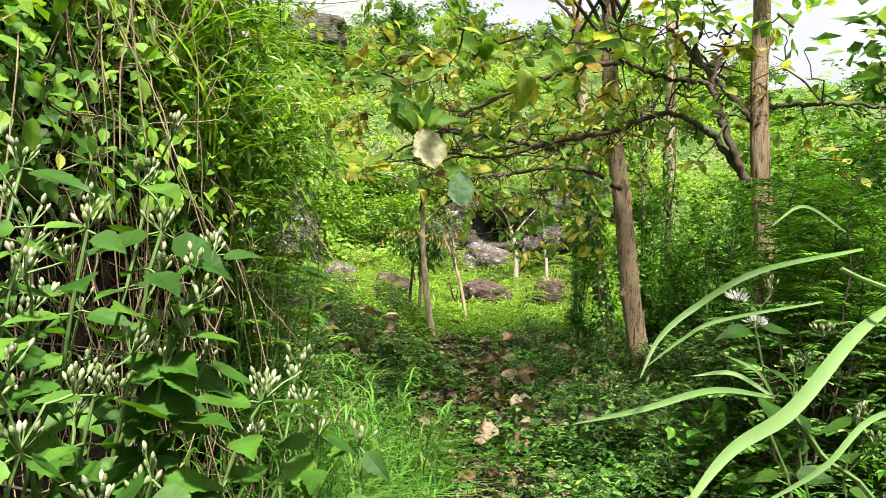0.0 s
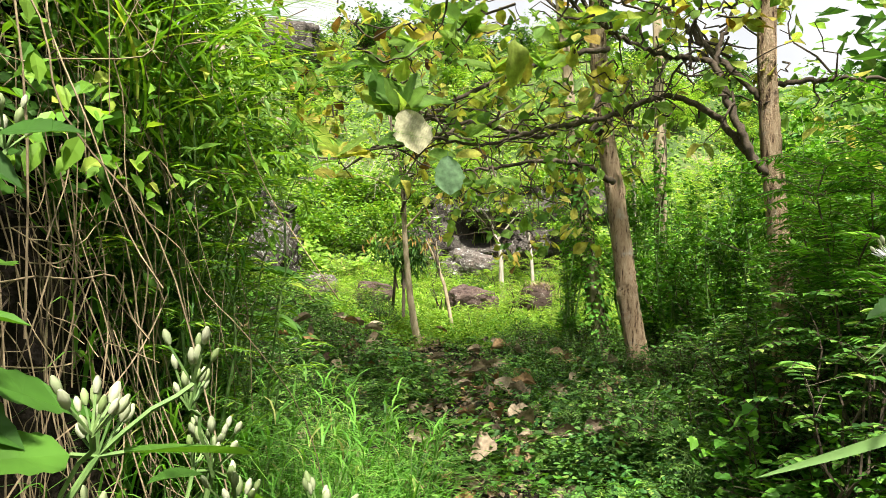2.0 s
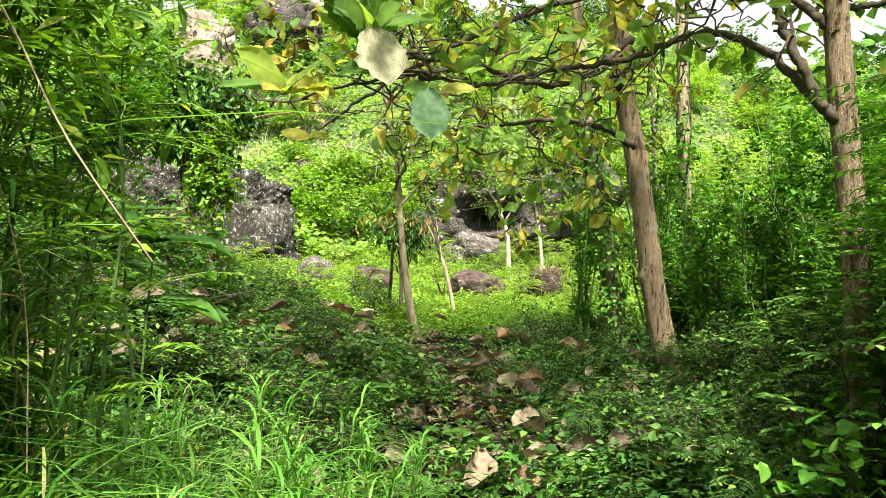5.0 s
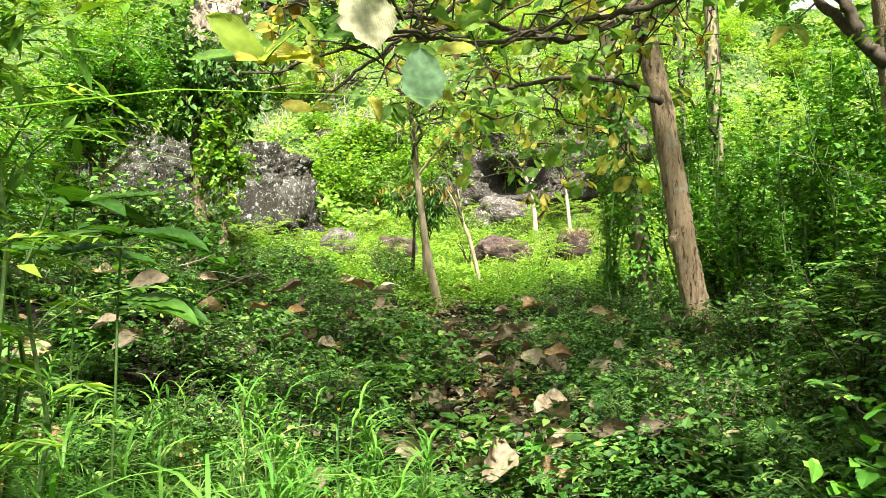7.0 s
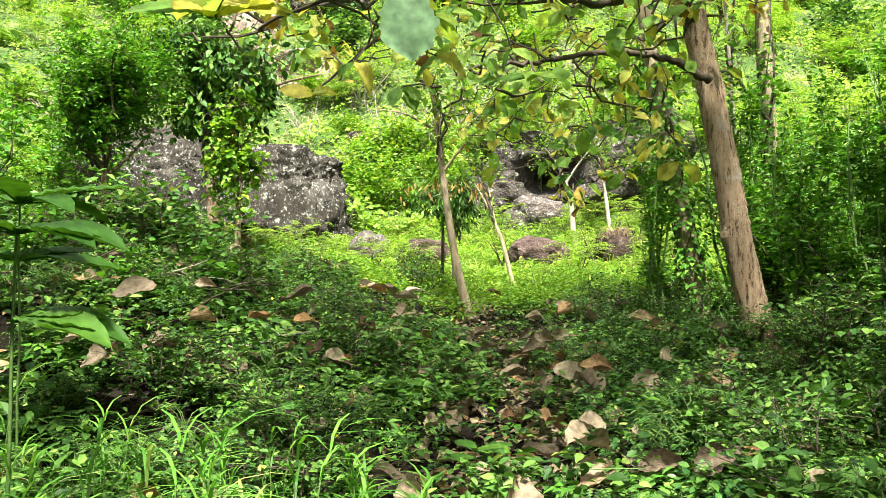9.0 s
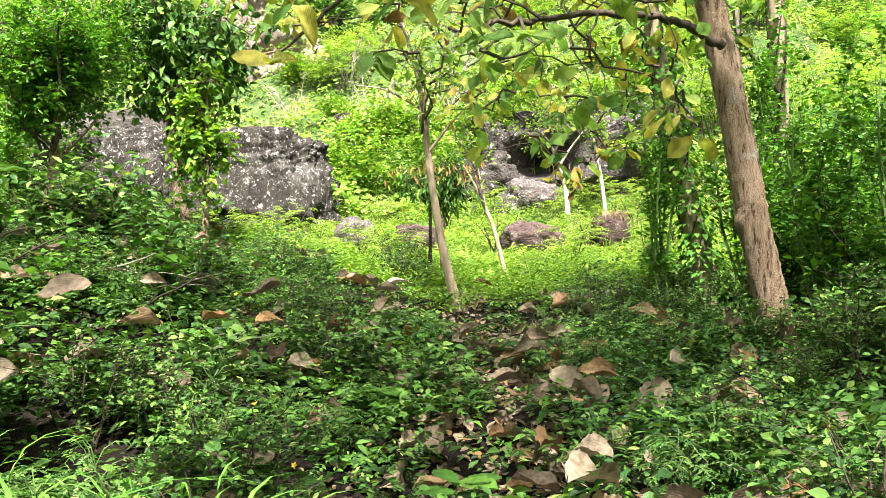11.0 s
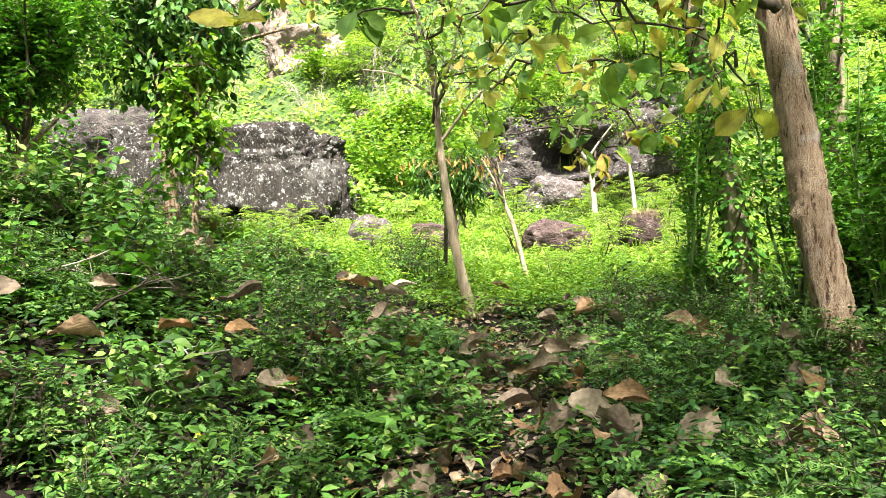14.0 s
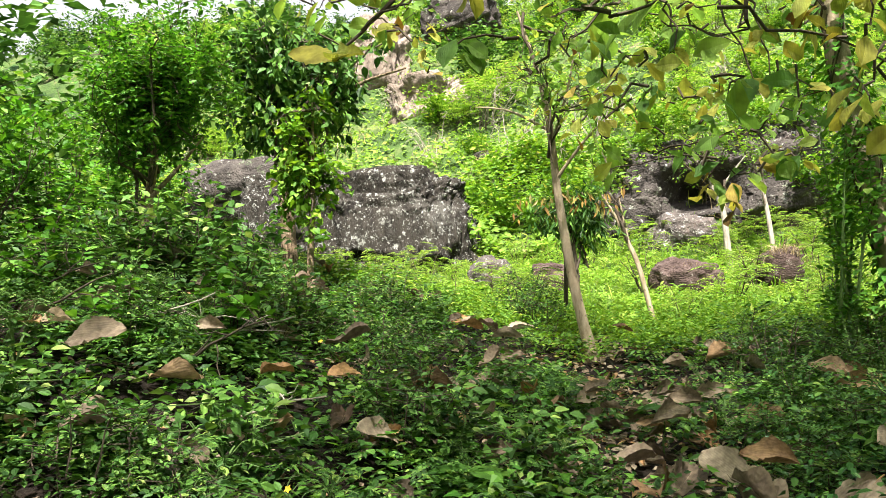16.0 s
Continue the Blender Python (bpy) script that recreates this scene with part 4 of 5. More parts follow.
leafy_tree("pale_tree", "short pale trunk by the cave with few leaves", [(2.8, 26.2, gz(2.8, 26.2) - 0.1), (2.7, 26.2, 3.6), (2.62, 26.2, 4.2), (2.5, 26.2, 5.0)], [0.065, 0.055, 0.05, 0.03], 26, 600, LEAF2, 0.11, M_BRIGHT,
           ((2.8, 26.3, 5.4), (1.3, 1.0, 0.5)), M_WHITEBARK, (), 6)
leafy_tree("small_tree", "bushy young tree with dense small bright leaves", [(-5.1, 13.0, gz(-5.1, 13.0) - 0.1), (-5.04, 13.0, 2.5), (-4.93, 13.0, 3.3), (-4.87, 13.0, 4.3)], [0.07, 0.055, 0.045, 0.025], 27, 15000, LEAF2, 0.085, M_FRESH,
           ((-5.0, 13.0, 3.95), (1.1, 0.95, 1.25)), M_BARK, [([(-4.95, 13.0, 2.9), (-4.6, 13.0, 3.2), (-4.3, 13.0, 3.5)], 0.03, 0.01)], 34)
leafy_tree("small_tree", "forked tree with hanging dark glossy leaves", [(-4.3, 15.0, gz(-4.3, 15.0) - 0.1), (-4.35, 15.0, 2.4), (-4.4, 15.0, 3.2), (-4.45, 15.0, 4.2), (-4.7, 15.0, 5.4)], [0.12, 0.10, 0.085, 0.06, 0.03], 28, 4200, LEAF6, 0.15, M_SHRUB,
           ((-4.1, 15.0, 4.75), (1.7, 1.1, 0.95)), M_BARK, [([(-4.4, 15.0, 3.3), (-4.1, 15.0, 4.2), (-3.7, 15.0, 5.2)], 0.06, 0.02), ([(-4.2, 15.0, 4.0), (-3.4, 15.0, 4.5), (-2.6, 14.8, 4.6)], 0.04, 0.012)], 20, 0.6)
leafy_tree("small_tree", "slim tree hung with broad green creeper leaves", [(-3.75, 14.4, gz(-3.75, 14.4) - 0.1), (-3.75, 14.4, 2.3), (-3.7, 14.4, 3.3), (-3.7, 14.4, 4.4)], [0.045, 0.04, 0.03, 0.006], 29, 1400, HEART, 0.10, M_BRIGHT,
           ((-3.8, 14.4, 3.0), (0.55, 0.5, 0.8)), M_BARK, (), 12, 0.4)

leafy_tree("sapling", "thin straight pale sapling behind the teaks", [(3.4, 15.0, gz(3.4, 15.0) - 0.05), (3.38, 15, 2.6), (3.33, 15, 4.2), (3.28, 15, 6.2)], [0.045, 0.04, 0.035, 0.02], 30, 120, LEAF6, 0.12, M_TEAK,
           ((3.3, 15, 5.9), (0.6, 0.5, 0.5)), M_WHITEBARK, (), 3)

# ---- hillside ----
r = rng_of(40)
st, lf = feathery_geo(r, 2.4, 3.0, 99, 6, 0.24, 1.1)
feather_bush = plant("hill_bush", "feathery bright green bush on the hillside", "bush", st, lf, M_MEADOW, group="hillside bushes")
st, lf = shrub_geo(r, 2.0, 2.8, 1200, LEAF2, 0.22, 10, twigs=False)
leaf_bush = plant("hill_bush", "leafy green bush on the hillside", "bush", st, lf, M_BRIGHT, group="hillside bushes")
st, lf = shrub_geo(r, 3.8, 3.2, 1700, LEAF2, 0.26, 11, 0.8, twigs=False)
hill_tree = plant("hill_tree", "darker leafy tree on the hillside", "tree", st, lf, M_SHRUB, group="hillside trees")


def hill_spots(n, y0, y1, seed, grow=0.75, clear=()):
    q = rng_of(seed)
    out = []
    while len(out) < n:
        y = q.uniform(y0, y1)
        x = q.uniform(-grow, grow * 0.8) * y
        if all((x - a) ** 2 + (y - b) ** 2 > c * c for a, b, c in clear):
            out.append((x, y))
    return out


CLEAR = [(-8.6, 26, 4.8), (-8.6, 22, 3.0), (0.8, 26.5, 4.0), (0, 22, 4.5), (-4, 44, 3), (-13, 42, 4), (2.0, 30.5, 4.2)]
st = Geo()
for k in range(9):
    a = r.uniform(0, 6.28)
    c = bent(r, (0, 0, -0.1), (1.1 * math.cos(a), 1.1 * math.sin(a), r.uniform(1.0, 2.4)), 0.2, 9, 0.07)
    tube(st, c, np.linspace(0.035, 0.01, 9), 4)
    for i in (3, 5, 6, 7, 8):
        tube(st, bent(r, c[i], c[i] + r.normal(0, 0.45, 3), 0.05, 5, 0.05), np.linspace(0.014, 0.006, 5), 3)
bare = thing("dead_bush", "bare pale grey dead bush on the hillside", "bush", group="dead bushes")
part("bare_wood", st, M_WHITEBARK, bare)
spread(bare, [(-3.6, 33), (-5.2, 34), (-2.2, 36), (-9, 36), (1.5, 35.5), (-7, 38), (-16, 36), (-19, 40), (-22, 38), (5.5, 37), (-0.5, 33), (8, 35), (-12, 40), (3, 40)], r, 0.7, 1.3, 0.1)
spread(feather_bush, hill_spots(85, 29.5, 58, 41, clear=CLEAR), r, 0.7, 1.25, 0.2)
spread(leaf_bush, hill_spots(75, 29, 58, 42, clear=CLEAR), r, 0.6, 1.2, 0.2)
spread(hill_tree, hill_spots(58, 40, 75, 43, 0.98, clear=CLEAR) + [(9, 27), (12, 30), (-14, 25), (-17, 29), (7.5, 22), (11, 24)], r, 0.8, 1.5, 0.2)
# trees added around and behind the path, mostly unseen, to block low sky light
st, lf = shrub_geo(r, 5.5, 4.2, 1500, LEAF2, 0.34, 10, 0.5, twigs=False)
wood = plant("forest_tree", "mostly unseen leafy tree added to block low sky light", "tree", st, lf, M_SHRUB, group="forest trees")
spread(wood, [(-7, -5), (-4, -6), (-1, -5.5), (2, -6), (5, -5), (8, -4), (-9, -2), (9, -1), (-8.5, 2), (8.5, 3), (7.5, 7), (-9.5, 6), (8, 11), (-10, 10), (9.5, 15), (-11, 15), (10, 19), (-12.5, 20), (-5.5, -2.5), (5.2, -2), (6, 1.5), (-3, -9), (3, -9), (0, -9)], r, 0.85, 1.3, 0.2)
st, lf = feathery_geo(r, 0.8, 1.1, 45, 8, 0.10, 0.42)
ferny = plant("ferny_bush", "ferny bright green bush in the meadow", "bush", st, lf, M_MEADOW, group="meadow bushes")
spread(ferny, [(2.2, 27.2), (1.6, 25.9), (-0.4, 26.4), (-1.5, 25.2), (2.0, 23.0), (-3.4, 22.6), (-2.3, 21.4), (-0.2, 22.6), (1.4, 20.6), (2.8, 20.0), (0.6, 18.2), (-1.9, 18.9), (-3.4, 19.4), (3.6, 22.1), (-4.5, 21.2), (2.3, 18.6), (-5.2, 23.2), (3.5, 25.8), (-6.4, 23.6), (-7.5, 23.0), (-4.6, 18.6), (4.2, 18.8), (-5.1, 24.8), (-6.3, 25.2), (-7.4, 25.4), (-8.6, 25.3), (-4.4, 25.6), (-3.6, 26.4), (-9.6, 25.0), (-5.6, 24.2), (2.1, 27.7), (3.1, 27.5), (3.9, 27.9), (-0.8, 27.8), (2.6, 28.6)], r, 0.8, 1.6)
st, lf = shrub_geo(r, 1.2, 2.3, 800, LEAF2, 0.17, 9, 0.3, twigs=False)
brow = plant("hanging_bush", "feathery bush hanging over the cave rocks", "bush", st, lf, M_BRIGHT, group="cave bushes")
for k, (x, y, z) in enumerate([(-0.7, 29.8, 5.5), (1.2, 30.3, 6.55), (2.5, 30.2, 6.45), (4.5, 29.7, 5.4), (-1.8, 29.3, 4.7), (4.7, 28.7, 4.4), (-2.7, 29.7, 4.8), (-1.0, 30.7, 5.9), (5.3, 28.9, 4.0), (3.7, 31.0, 6.7), (4.7, 30.0, 6.7), (0.2, 31.0, 6.8)]):
    m = Matrix.Translation((x, y, z)) @ Matrix.Rotation(k * 1.3, 4, "Z")
    if k:
        copy_thing(brow, m)
    else:
        brow.matrix_basis = m

hill_grass = Geo()
n = 9000
y = 17.5 + 35 * r.random(n) ** 1.6
x = r.uniform(-0.75, 0.65, n) * y
blades(hill_grass, r, G3(x, y, -0.03), 0.55, 0.5, 0.035, 3)
whole("hill_grass", hill_grass, M_MEADOW, "bright green grass over the hillside", "grass", "stuff")

scrub = Geo()
n = 60000
y = 28 + 34 * r.random(n) ** 1.5
x = r.uniform(-0.75, 0.65, n) * y
lump = np.clip(0.43 + 0.6 * np.sin(1.1 * x + 0.5 * y) * np.sin(0.8 * y - 0.7 * x), 0, 1)
h = (0.1 + 1.5 * lump ** 2) * r.random(n) ** 0.4
away = (np.abs(x - 1.3) > 2.6) | (y > 32.5)
x, y, h, n = x[away], y[away], h[away], int(away.sum())
al, nr = strew(r, n, 0.6)
place(scrub, LEAF2, G3(x, y) + np.stack([0 * h, 0 * h, h], 1), al, nr + [0, -0.5, 0], r.uniform(0.14, 0.34, n))
whole("hill_scrub", scrub, M_MEADOW, "tangled light green scrub over the hillside", "plants", "stuff")

dry = Geo()
n = 9000
y = 28 + 26 * r.random(n) ** 1.3
x = r.uniform(-0.75, 0.6, n) * y
patch = np.sin(0.9 * x + 0.35 * y + 1) * np.sin(0.7 * y - 0.5 * x) > 0.25
blades(dry, r, G3(x, y, 0.05)[patch], 0.75, 0.8, 0.04, 3)
whole("dry_hill_grass", dry, M_DRY, "patches of dry straw-coloured grass on the hillside", "grass", "stuff")

meadow = Geo()
n = 56000
y = r.uniform(16.6, 28.8, n)
x = r.uniform(-5.5, 6, n)
clump = 0.5 + 0.5 * np.sin(1.9 * x + 0.7 * y) * np.cos(1.3 * y - 0.6 * x)
h = (0.08 + 0.5 * clump ** 2) * r.random(n) ** 0.6
al, nr = strew(r, n)
place(meadow, NARROW2, G3(x, y) + np.stack([0 * h, 0 * h, h], 1), al + [0, 0, 0.3], nr, r.uniform(0.08, 0.2, n))
whole("meadow_plants", meadow, M_MEADOW, "dense bright green ferny meadow plants", "plants", "stuff")


# ---- undergrowth ----
def undergrowth(name, label, seed, n, box, size, height, template, mat, per=34, density=None, spreadr=0.16):
    """Many small leafy plants as one mass: each a clump of leaves at several heights."""
    q = rng_of(seed)
    x, y = q.uniform(box[0], box[1], n), q.uniform(box[2], box[3], n)
    if density:
        keep = q.random(n) < density(x, y)
        x, y = x[keep], y[keep]
    ht = height * q.uniform(0.35, 1.1, len(x))
    px, py, hh = np.repeat(x, per), np.repeat(y, per), np.repeat(ht, per)
    u = q.random(len(px)) ** 0.2
    rad = spreadr * (0.4 + u) * np.sqrt(q.random(len(px)))
    a = q.uniform(0, 2 * np.pi, len(px))
    dx, dy = rad * np.cos(a), rad * np.sin(a)
    p = np.stack([px + dx, py + dy, G(px, py) + hh * u], 1)
    al = np.stack([np.cos(a), np.sin(a), q.normal(-0.1, 0.3, len(px))], 1)
    nr = np.stack([0.5 * np.cos(a) + q.normal(0, 0.35, len(px)), 0.5 * np.sin(a) + q.normal(0, 0.35, len(px)), np.ones(len(px))], 1)
    g = Geo()
    place(g, template, p, al, nr, size * q.uniform(0.55, 1.25, len(px)))
    return whole(name, g, mat, label, "plants", "stuff")


def off_path(x, y):
    """Sparser along the trodden line and in patches."""
    line = 0.55 - 0.09 * (y - 5)
    gap = np.clip(np.abs(x - line) / 0.6, 0.38, 1)
    return gap * np.clip(0.5 + 0.6 * np.sin(1.7 * x + 0.9 * y) * np.sin(1.2 * y - 1.1 * x + 1) + 0.45 * np.sin(4.9 * x + 2.1 * y) * np.sin(4.3 * y - 2.7 * x), 0.04, 1)


undergrowth("undergrowth", "low dark green leafy undergrowth", 50, 3300, (-5.5, 4.5, 5.4, 15.2), 0.068, 0.34, LEAF4, M_SHRUB, 19, off_path)
undergrowth("undergrowth", "small herbs with pinnate leaves in the undergrowth", 57, 1100, (-5.2, 4, 5.8, 15), 0.13, 0.42, PINNATE, M_SHRUB, 9, off_path, 0.2)
undergrowth("undergrowth", "low broad-leaved herbs on the bank", 51, 900, (-6, 5, 5.2, 16), 0.09, 0.30, LEAF6, M_SHRUB, 14, off_path, 0.18)
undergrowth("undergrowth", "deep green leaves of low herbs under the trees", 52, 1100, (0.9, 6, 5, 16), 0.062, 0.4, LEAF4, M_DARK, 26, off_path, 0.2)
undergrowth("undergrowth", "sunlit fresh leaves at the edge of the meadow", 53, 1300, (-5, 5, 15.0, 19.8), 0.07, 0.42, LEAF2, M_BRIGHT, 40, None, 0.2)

undergrowth("undergrowth", "low green herbs on the shaded bank", 54, 520, (-5.5, -1.3, 6.6, 11), 0.075, 0.3, LEAF4, M_SHRUB, 20, off_path, 0.2)
undergrowth("undergrowth", "bright fresh herbs with lobed leaves on the slope", 58, 520, (-4.8, 3.0, 6.2, 14.5), 0.085, 0.40, TRI_LEAF, M_FRESH, 12, off_path, 0.16)
undergrowth("undergrowth", "tiny-leaved light green herbs on the slope", 59, 700, (-4.8, 2.6, 6.0, 14.5), 0.03, 0.33, LEAF2, M_FRESH, 40, off_path, 0.15)
undergrowth("undergrowth", "low herbs and grass beside the first steps", 55, 650, (0.75, 5.5, -4, 5.6), 0.06, 0.35, LEAF2, M_SHRUB, 40, None, 0.22)
undergrowth("undergrowth", "green herbs behind the top of the bank", 56, 420, (-6.5, -2.3, -3, 5.5), 0.07, 0.4, LEAF2, M_SHRUB, 40, None, 0.25)

# shrubs as single plants
st, lf = shrub_geo(r, 0.9, 0.9, 800, LEAF4, 0.055, 9)
low_shrub = plant("shrub", "small-leaved green shrub in the undergrowth", "shrub", st, lf, M_SHRUB, group="low shrubs")
st, lf = shrub_geo(r, 1.7, 1.2, 1500, LEAF2, 0.095, 9, 0.4)
tall_shrub = plant("shrub", "tall thin-stemmed green shrub", "shrub", st, lf, M_FRESH, group="tall shrubs")
st, lf = shrub_geo(r, 0.8, 0.75, 260, HEART, 0.10, 7)
broad_shrub = plant("shrub", "shrub with broad green leaves", "shrub", st, lf, M_FRESH, group="broad-leaved shrubs")
st, lf = feathery_geo(r, 1.5, 1.3, 60, 8, 0.085, 0.42, template=LEAF4)
pinnate_shrub = plant("shrub", "green shrub with broad pinnate leaves", "shrub", st, lf, M_SHRUB, group="pinnate shrubs")
q = rng_of(60)


def spots(n, box, keep=lambda x, y: True):
    out = []
    while len(out) < n:
        x, y = q.uniform(box[0], box[1]), q.uniform(box[2], box[3])
        if keep(x, y):
            out.append((x, y))
    return out


spread(low_shrub, [(-4.3, 13.4), (-3.6, 13.6), (-3.1, 13.2), (-4.9, 13.9), (-2.6, 14.3)] + spots(30, (-5.5, -1.2, 7.5, 16.5)) + spots(34, (0.9, 3.4, 7.5, 15)) + spots(10, (3, 5, 8, 15)) + spots(10, (-2.2, -0.9, 5.5, 9)), q, 0.45, 1.05)
st, lf = shrub_geo(r, 0.6, 0.6, 330, LEAF6, 0.095, 7)
herb = plant("herb", "leafy fresh green herb in the undergrowth", "plant", st, lf, M_SHRUB, group="herbs", stem_mat=M_STEM)
spread(herb, spots(16, (-3.2, -1.2, 6.4, 9.2)) + spots(30, (-5, -0.7, 6.5, 15)) + spots(20, (0.8, 3.2, 6.3, 14)) + spots(16, (1.2, 2.7, 6.8, 9.8)) + spots(6, (-0.6, 0.6, 7.5, 13)), q, 0.45, 1.15)
st, lf = feathery_geo(r, 0.45, 0.6, 27, 6, 0.05, 0.22)
fine_herb = plant("herb", "small herb with fine pinnate leaves", "plant", st, lf, M_SHRUB, group="fine herbs", stem_mat=M_STEM)
spread(fine_herb, spots(14, (-3.2, -1.0, 6.2, 9.2)) + spots(30, (-5, -0.6, 6.5, 16)) + spots(34, (0.7, 3.4, 6.3, 15)), q, 0.7, 1.4)
spread(tall_shrub, spots(34, (3.4, 7, 7.5, 16)) + spots(3, (2.8, 3.8, 7.0, 8.6)) + spots(9, (-8.5, -5.4, 11, 15)), q, 0.8, 1.5)
spread(broad_shrub, [(-2.8, 11.2)]  + [(2.1, 5.4), (2.4, 5.9), (1.95, 6.0), (2.3, 6.5), (2.6, 5.3)] + spots(6, (2.8, 4.5, 7.5, 10)) + spots(3, (-4.5, -2, 8.5, 12)), q, 0.7, 1.05)
spread(pinnate_shrub, [(2.3, 6.5), (2.75, 6.1), (2.9, 7.2), (2.2, 5.4), (3.4, 6.5)] + spots(5, (2.6, 5, 6, 10)), q, 0.75, 1.1)

st, lf = shrub_geo(r, 1.1, 1.0, 330, LEAF6, 0.12, 8, 0.4)
leafy_shrub = plant("shrub", "upright shrub with broad drooping green leaves", "shrub", st, lf, M_SHRUB, group="leafy shrubs")
st, lf = shrub_geo(r, 3.4, 0.95, 1900, LEAF6, 0.085, 6, 0.1)
climber = plant("tall_shrub", "tall slender leafy shrub with upright thin stems", "shrub", st, lf, M_FRESH, group="slender shrubs", stem_mat=M_STEM)
spread(climber, [(3.7, 9.8), (4.1, 10.6), (4.4, 9.3), (3.9, 11.7), (4.7, 10.8), (3.5, 12.8), (4.5, 12.5), (5.1, 11.5), (3.3, 14.6), (5.2, 9.6), (4.9, 13.6)], q, 0.75, 1.2)
st, lf = shrub_geo(r, 2.9, 0.5, 800, LEAF4, 0.08, 3, 0.1)
tangle = plant("climbing_shrub", "narrow climbing tangle of small green leaves", "shrub", st, lf, M_FRESH, group="climbing tangles", stem_mat=M_STEM)
spread(tangle, [(2.08, 14.9), (2.2, 14.4), (2.25, 15.3), (3.2, 14.3)], q, 0.85, 1.1)
spread(leafy_shrub, [(-3.2, 12.0), (-3.6, 12.3), (-2.9, 12.3), (-4.0, 12.4), (-4.5, 12.2), (-5.1, 12.6), (-2.6, 11.5), (-3.1, 11.4), (-5.2, 11.0), (-5.6, 11.8), (-4.9, 11.5), (2.95, 10.9), (3.3, 10.4), (3.5, 11.2), (3.0, 9.6)], q, 0.6, 1.0)
for x, y, k in ((-3.9, 12.2, 1.15), (-4.35, 12.0, 1.05), (-3.5, 12.5, 1.1), (-4.2, 12.6, 1.2)):
    copy_thing(leafy_shrub, Matrix.Translation((x, y, gz(x, y) - 0.05)) @ Matrix.Rotation(3 * x, 4, "Z") @ Matrix.Scale(k, 4))

# ---- fallen leaves ----
q = rng_of(70)
for k in range(320):
    on_path = k % 4 == 0
    y = q.uniform(5.8, 13.5) if on_path else q.uniform(6.5, 15.2)
    x = 0.55 - 0.09 * (y - 5) + q.normal(0, 0.4) if on_path else q.uniform(-4.6, 2.4)
    ob = new("fallen_leaf", FALLEN_MESHES[k % 6])
    a = q.uniform(0, 6.28)
    lift = 0.06 if on_path else q.uniform(0.14, 0.40)
    up = (q.normal(0, 0.35), q.normal(-0.2, 0.3), 1) if on_path else (q.normal(0, 0.5), q.normal(-0.7, 0.5), 0.8)
    ob.matrix_basis = aim((x, y, gz(x, y) + lift), (math.cos(a), math.sin(a), q.normal(0.0, 0.25)), up, q.uniform(0.4, 0.75) if on_path else q.uniform(0.55, 1.05))
    tagged(ob, "large curled dry brown teak leaf on the ground", "leaf", "fallen teak leaves")
litter = Geo()
n = 13000
y = -3.0 + 20.5 * q.random(n) ** 0.8
x = np.where(q.random(n) < 0.3, 0.55 - 0.09 * (np.maximum(y, 3) - 5) + q.normal(0, 0.5, n) - 0.5 * (y < 2), q.uniform(-6, 5, n))
al, nr = strew(q, n, 1.0, 0.6)
place(litter, LEAF6, G3(x, y, 0.03), al, nr, q.uniform(0.04, 0.14, n))
whole("leaf_litter", litter, M_LITTER, "brown dry leaf litter on the soil", "litter", "stuff")


# ---- near bank with dry vines ----
q = rng_of(80)
vines = Geo()
for k in range(280):
    y0 = q.uniform(2.9, 4.1) if k % 5 else q.uniform(1.6, 2.9)
    x0 = -1.02 - 0.5 * q.random() + 0.1 * float(step(2.8, 4.0, y0))
    z1 = q.uniform(1.2, 3.4)
    a = (x0 + q.normal(0, 0.15) - 0.1 * z1, y0, z1)
    if k % 3:
        b = (x0 + q.normal(0.1, 0.2), y0 + q.normal(0, 0.3), max(0.1, z1 - q.uniform(0.6, 2.2)))
    else:
        b = (x0 + q.normal(0, 0.2), y0 + q.normal(0, 0.8), z1 + q.normal(0, 0.35))
    c = curve(bent(q, a, b, q.normal(0, 0.15), 7, 0.05), 3)
    tube(vines, c, q.uniform(0.0011, 0.0032), 4)
whole("dry_vines", vines, M_VINE, "tangle of dry brown vines hanging over the bank", "vines", "stuff")
dark_vines = Geo()
for k in range(160):
    y0, z1 = q.uniform(1.3, 3.7), q.uniform(0.5, 3.2)
    x0 = -1.45 - 0.5 * q.random()
    tube(dark_vines, bent(q, (x0, y0, z1), (x0 + q.normal(0, 0.3), y0 + q.normal(0, 0.5), z1 + q.normal(-0.3, 0.5)), 0.0, 10, 0.05), q.uniform(0.002, 0.006), 4)
whole("dead_stems", dark_vines, M_TWIG, "dark dead stems in the hollow of the bank", "vines", "stuff")
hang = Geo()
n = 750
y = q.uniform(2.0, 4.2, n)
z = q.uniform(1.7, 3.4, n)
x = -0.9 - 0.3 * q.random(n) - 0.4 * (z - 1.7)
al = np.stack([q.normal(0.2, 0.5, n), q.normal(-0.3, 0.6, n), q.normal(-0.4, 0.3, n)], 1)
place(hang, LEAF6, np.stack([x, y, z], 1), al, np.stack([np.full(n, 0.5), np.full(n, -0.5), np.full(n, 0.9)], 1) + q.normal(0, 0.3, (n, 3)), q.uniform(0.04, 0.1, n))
# lighter leaf material stands in for sun on these shaded creepers
whole("hanging_leaves", hang, M_BRIGHT, "leafy creepers hanging from the bank's edge, leaf colour lightened as if sunlit", "plants", "stuff")
creep = Geo()
n = 900
y = q.uniform(2.0, 4.4, n)
z = np.where(y < 3.8, 1.7, 0.4) + 1.9 * q.random(n)
x = -1.1 - 0.3 * q.random(n) - 0.35 * np.clip(z - 1.5, 0, 2)
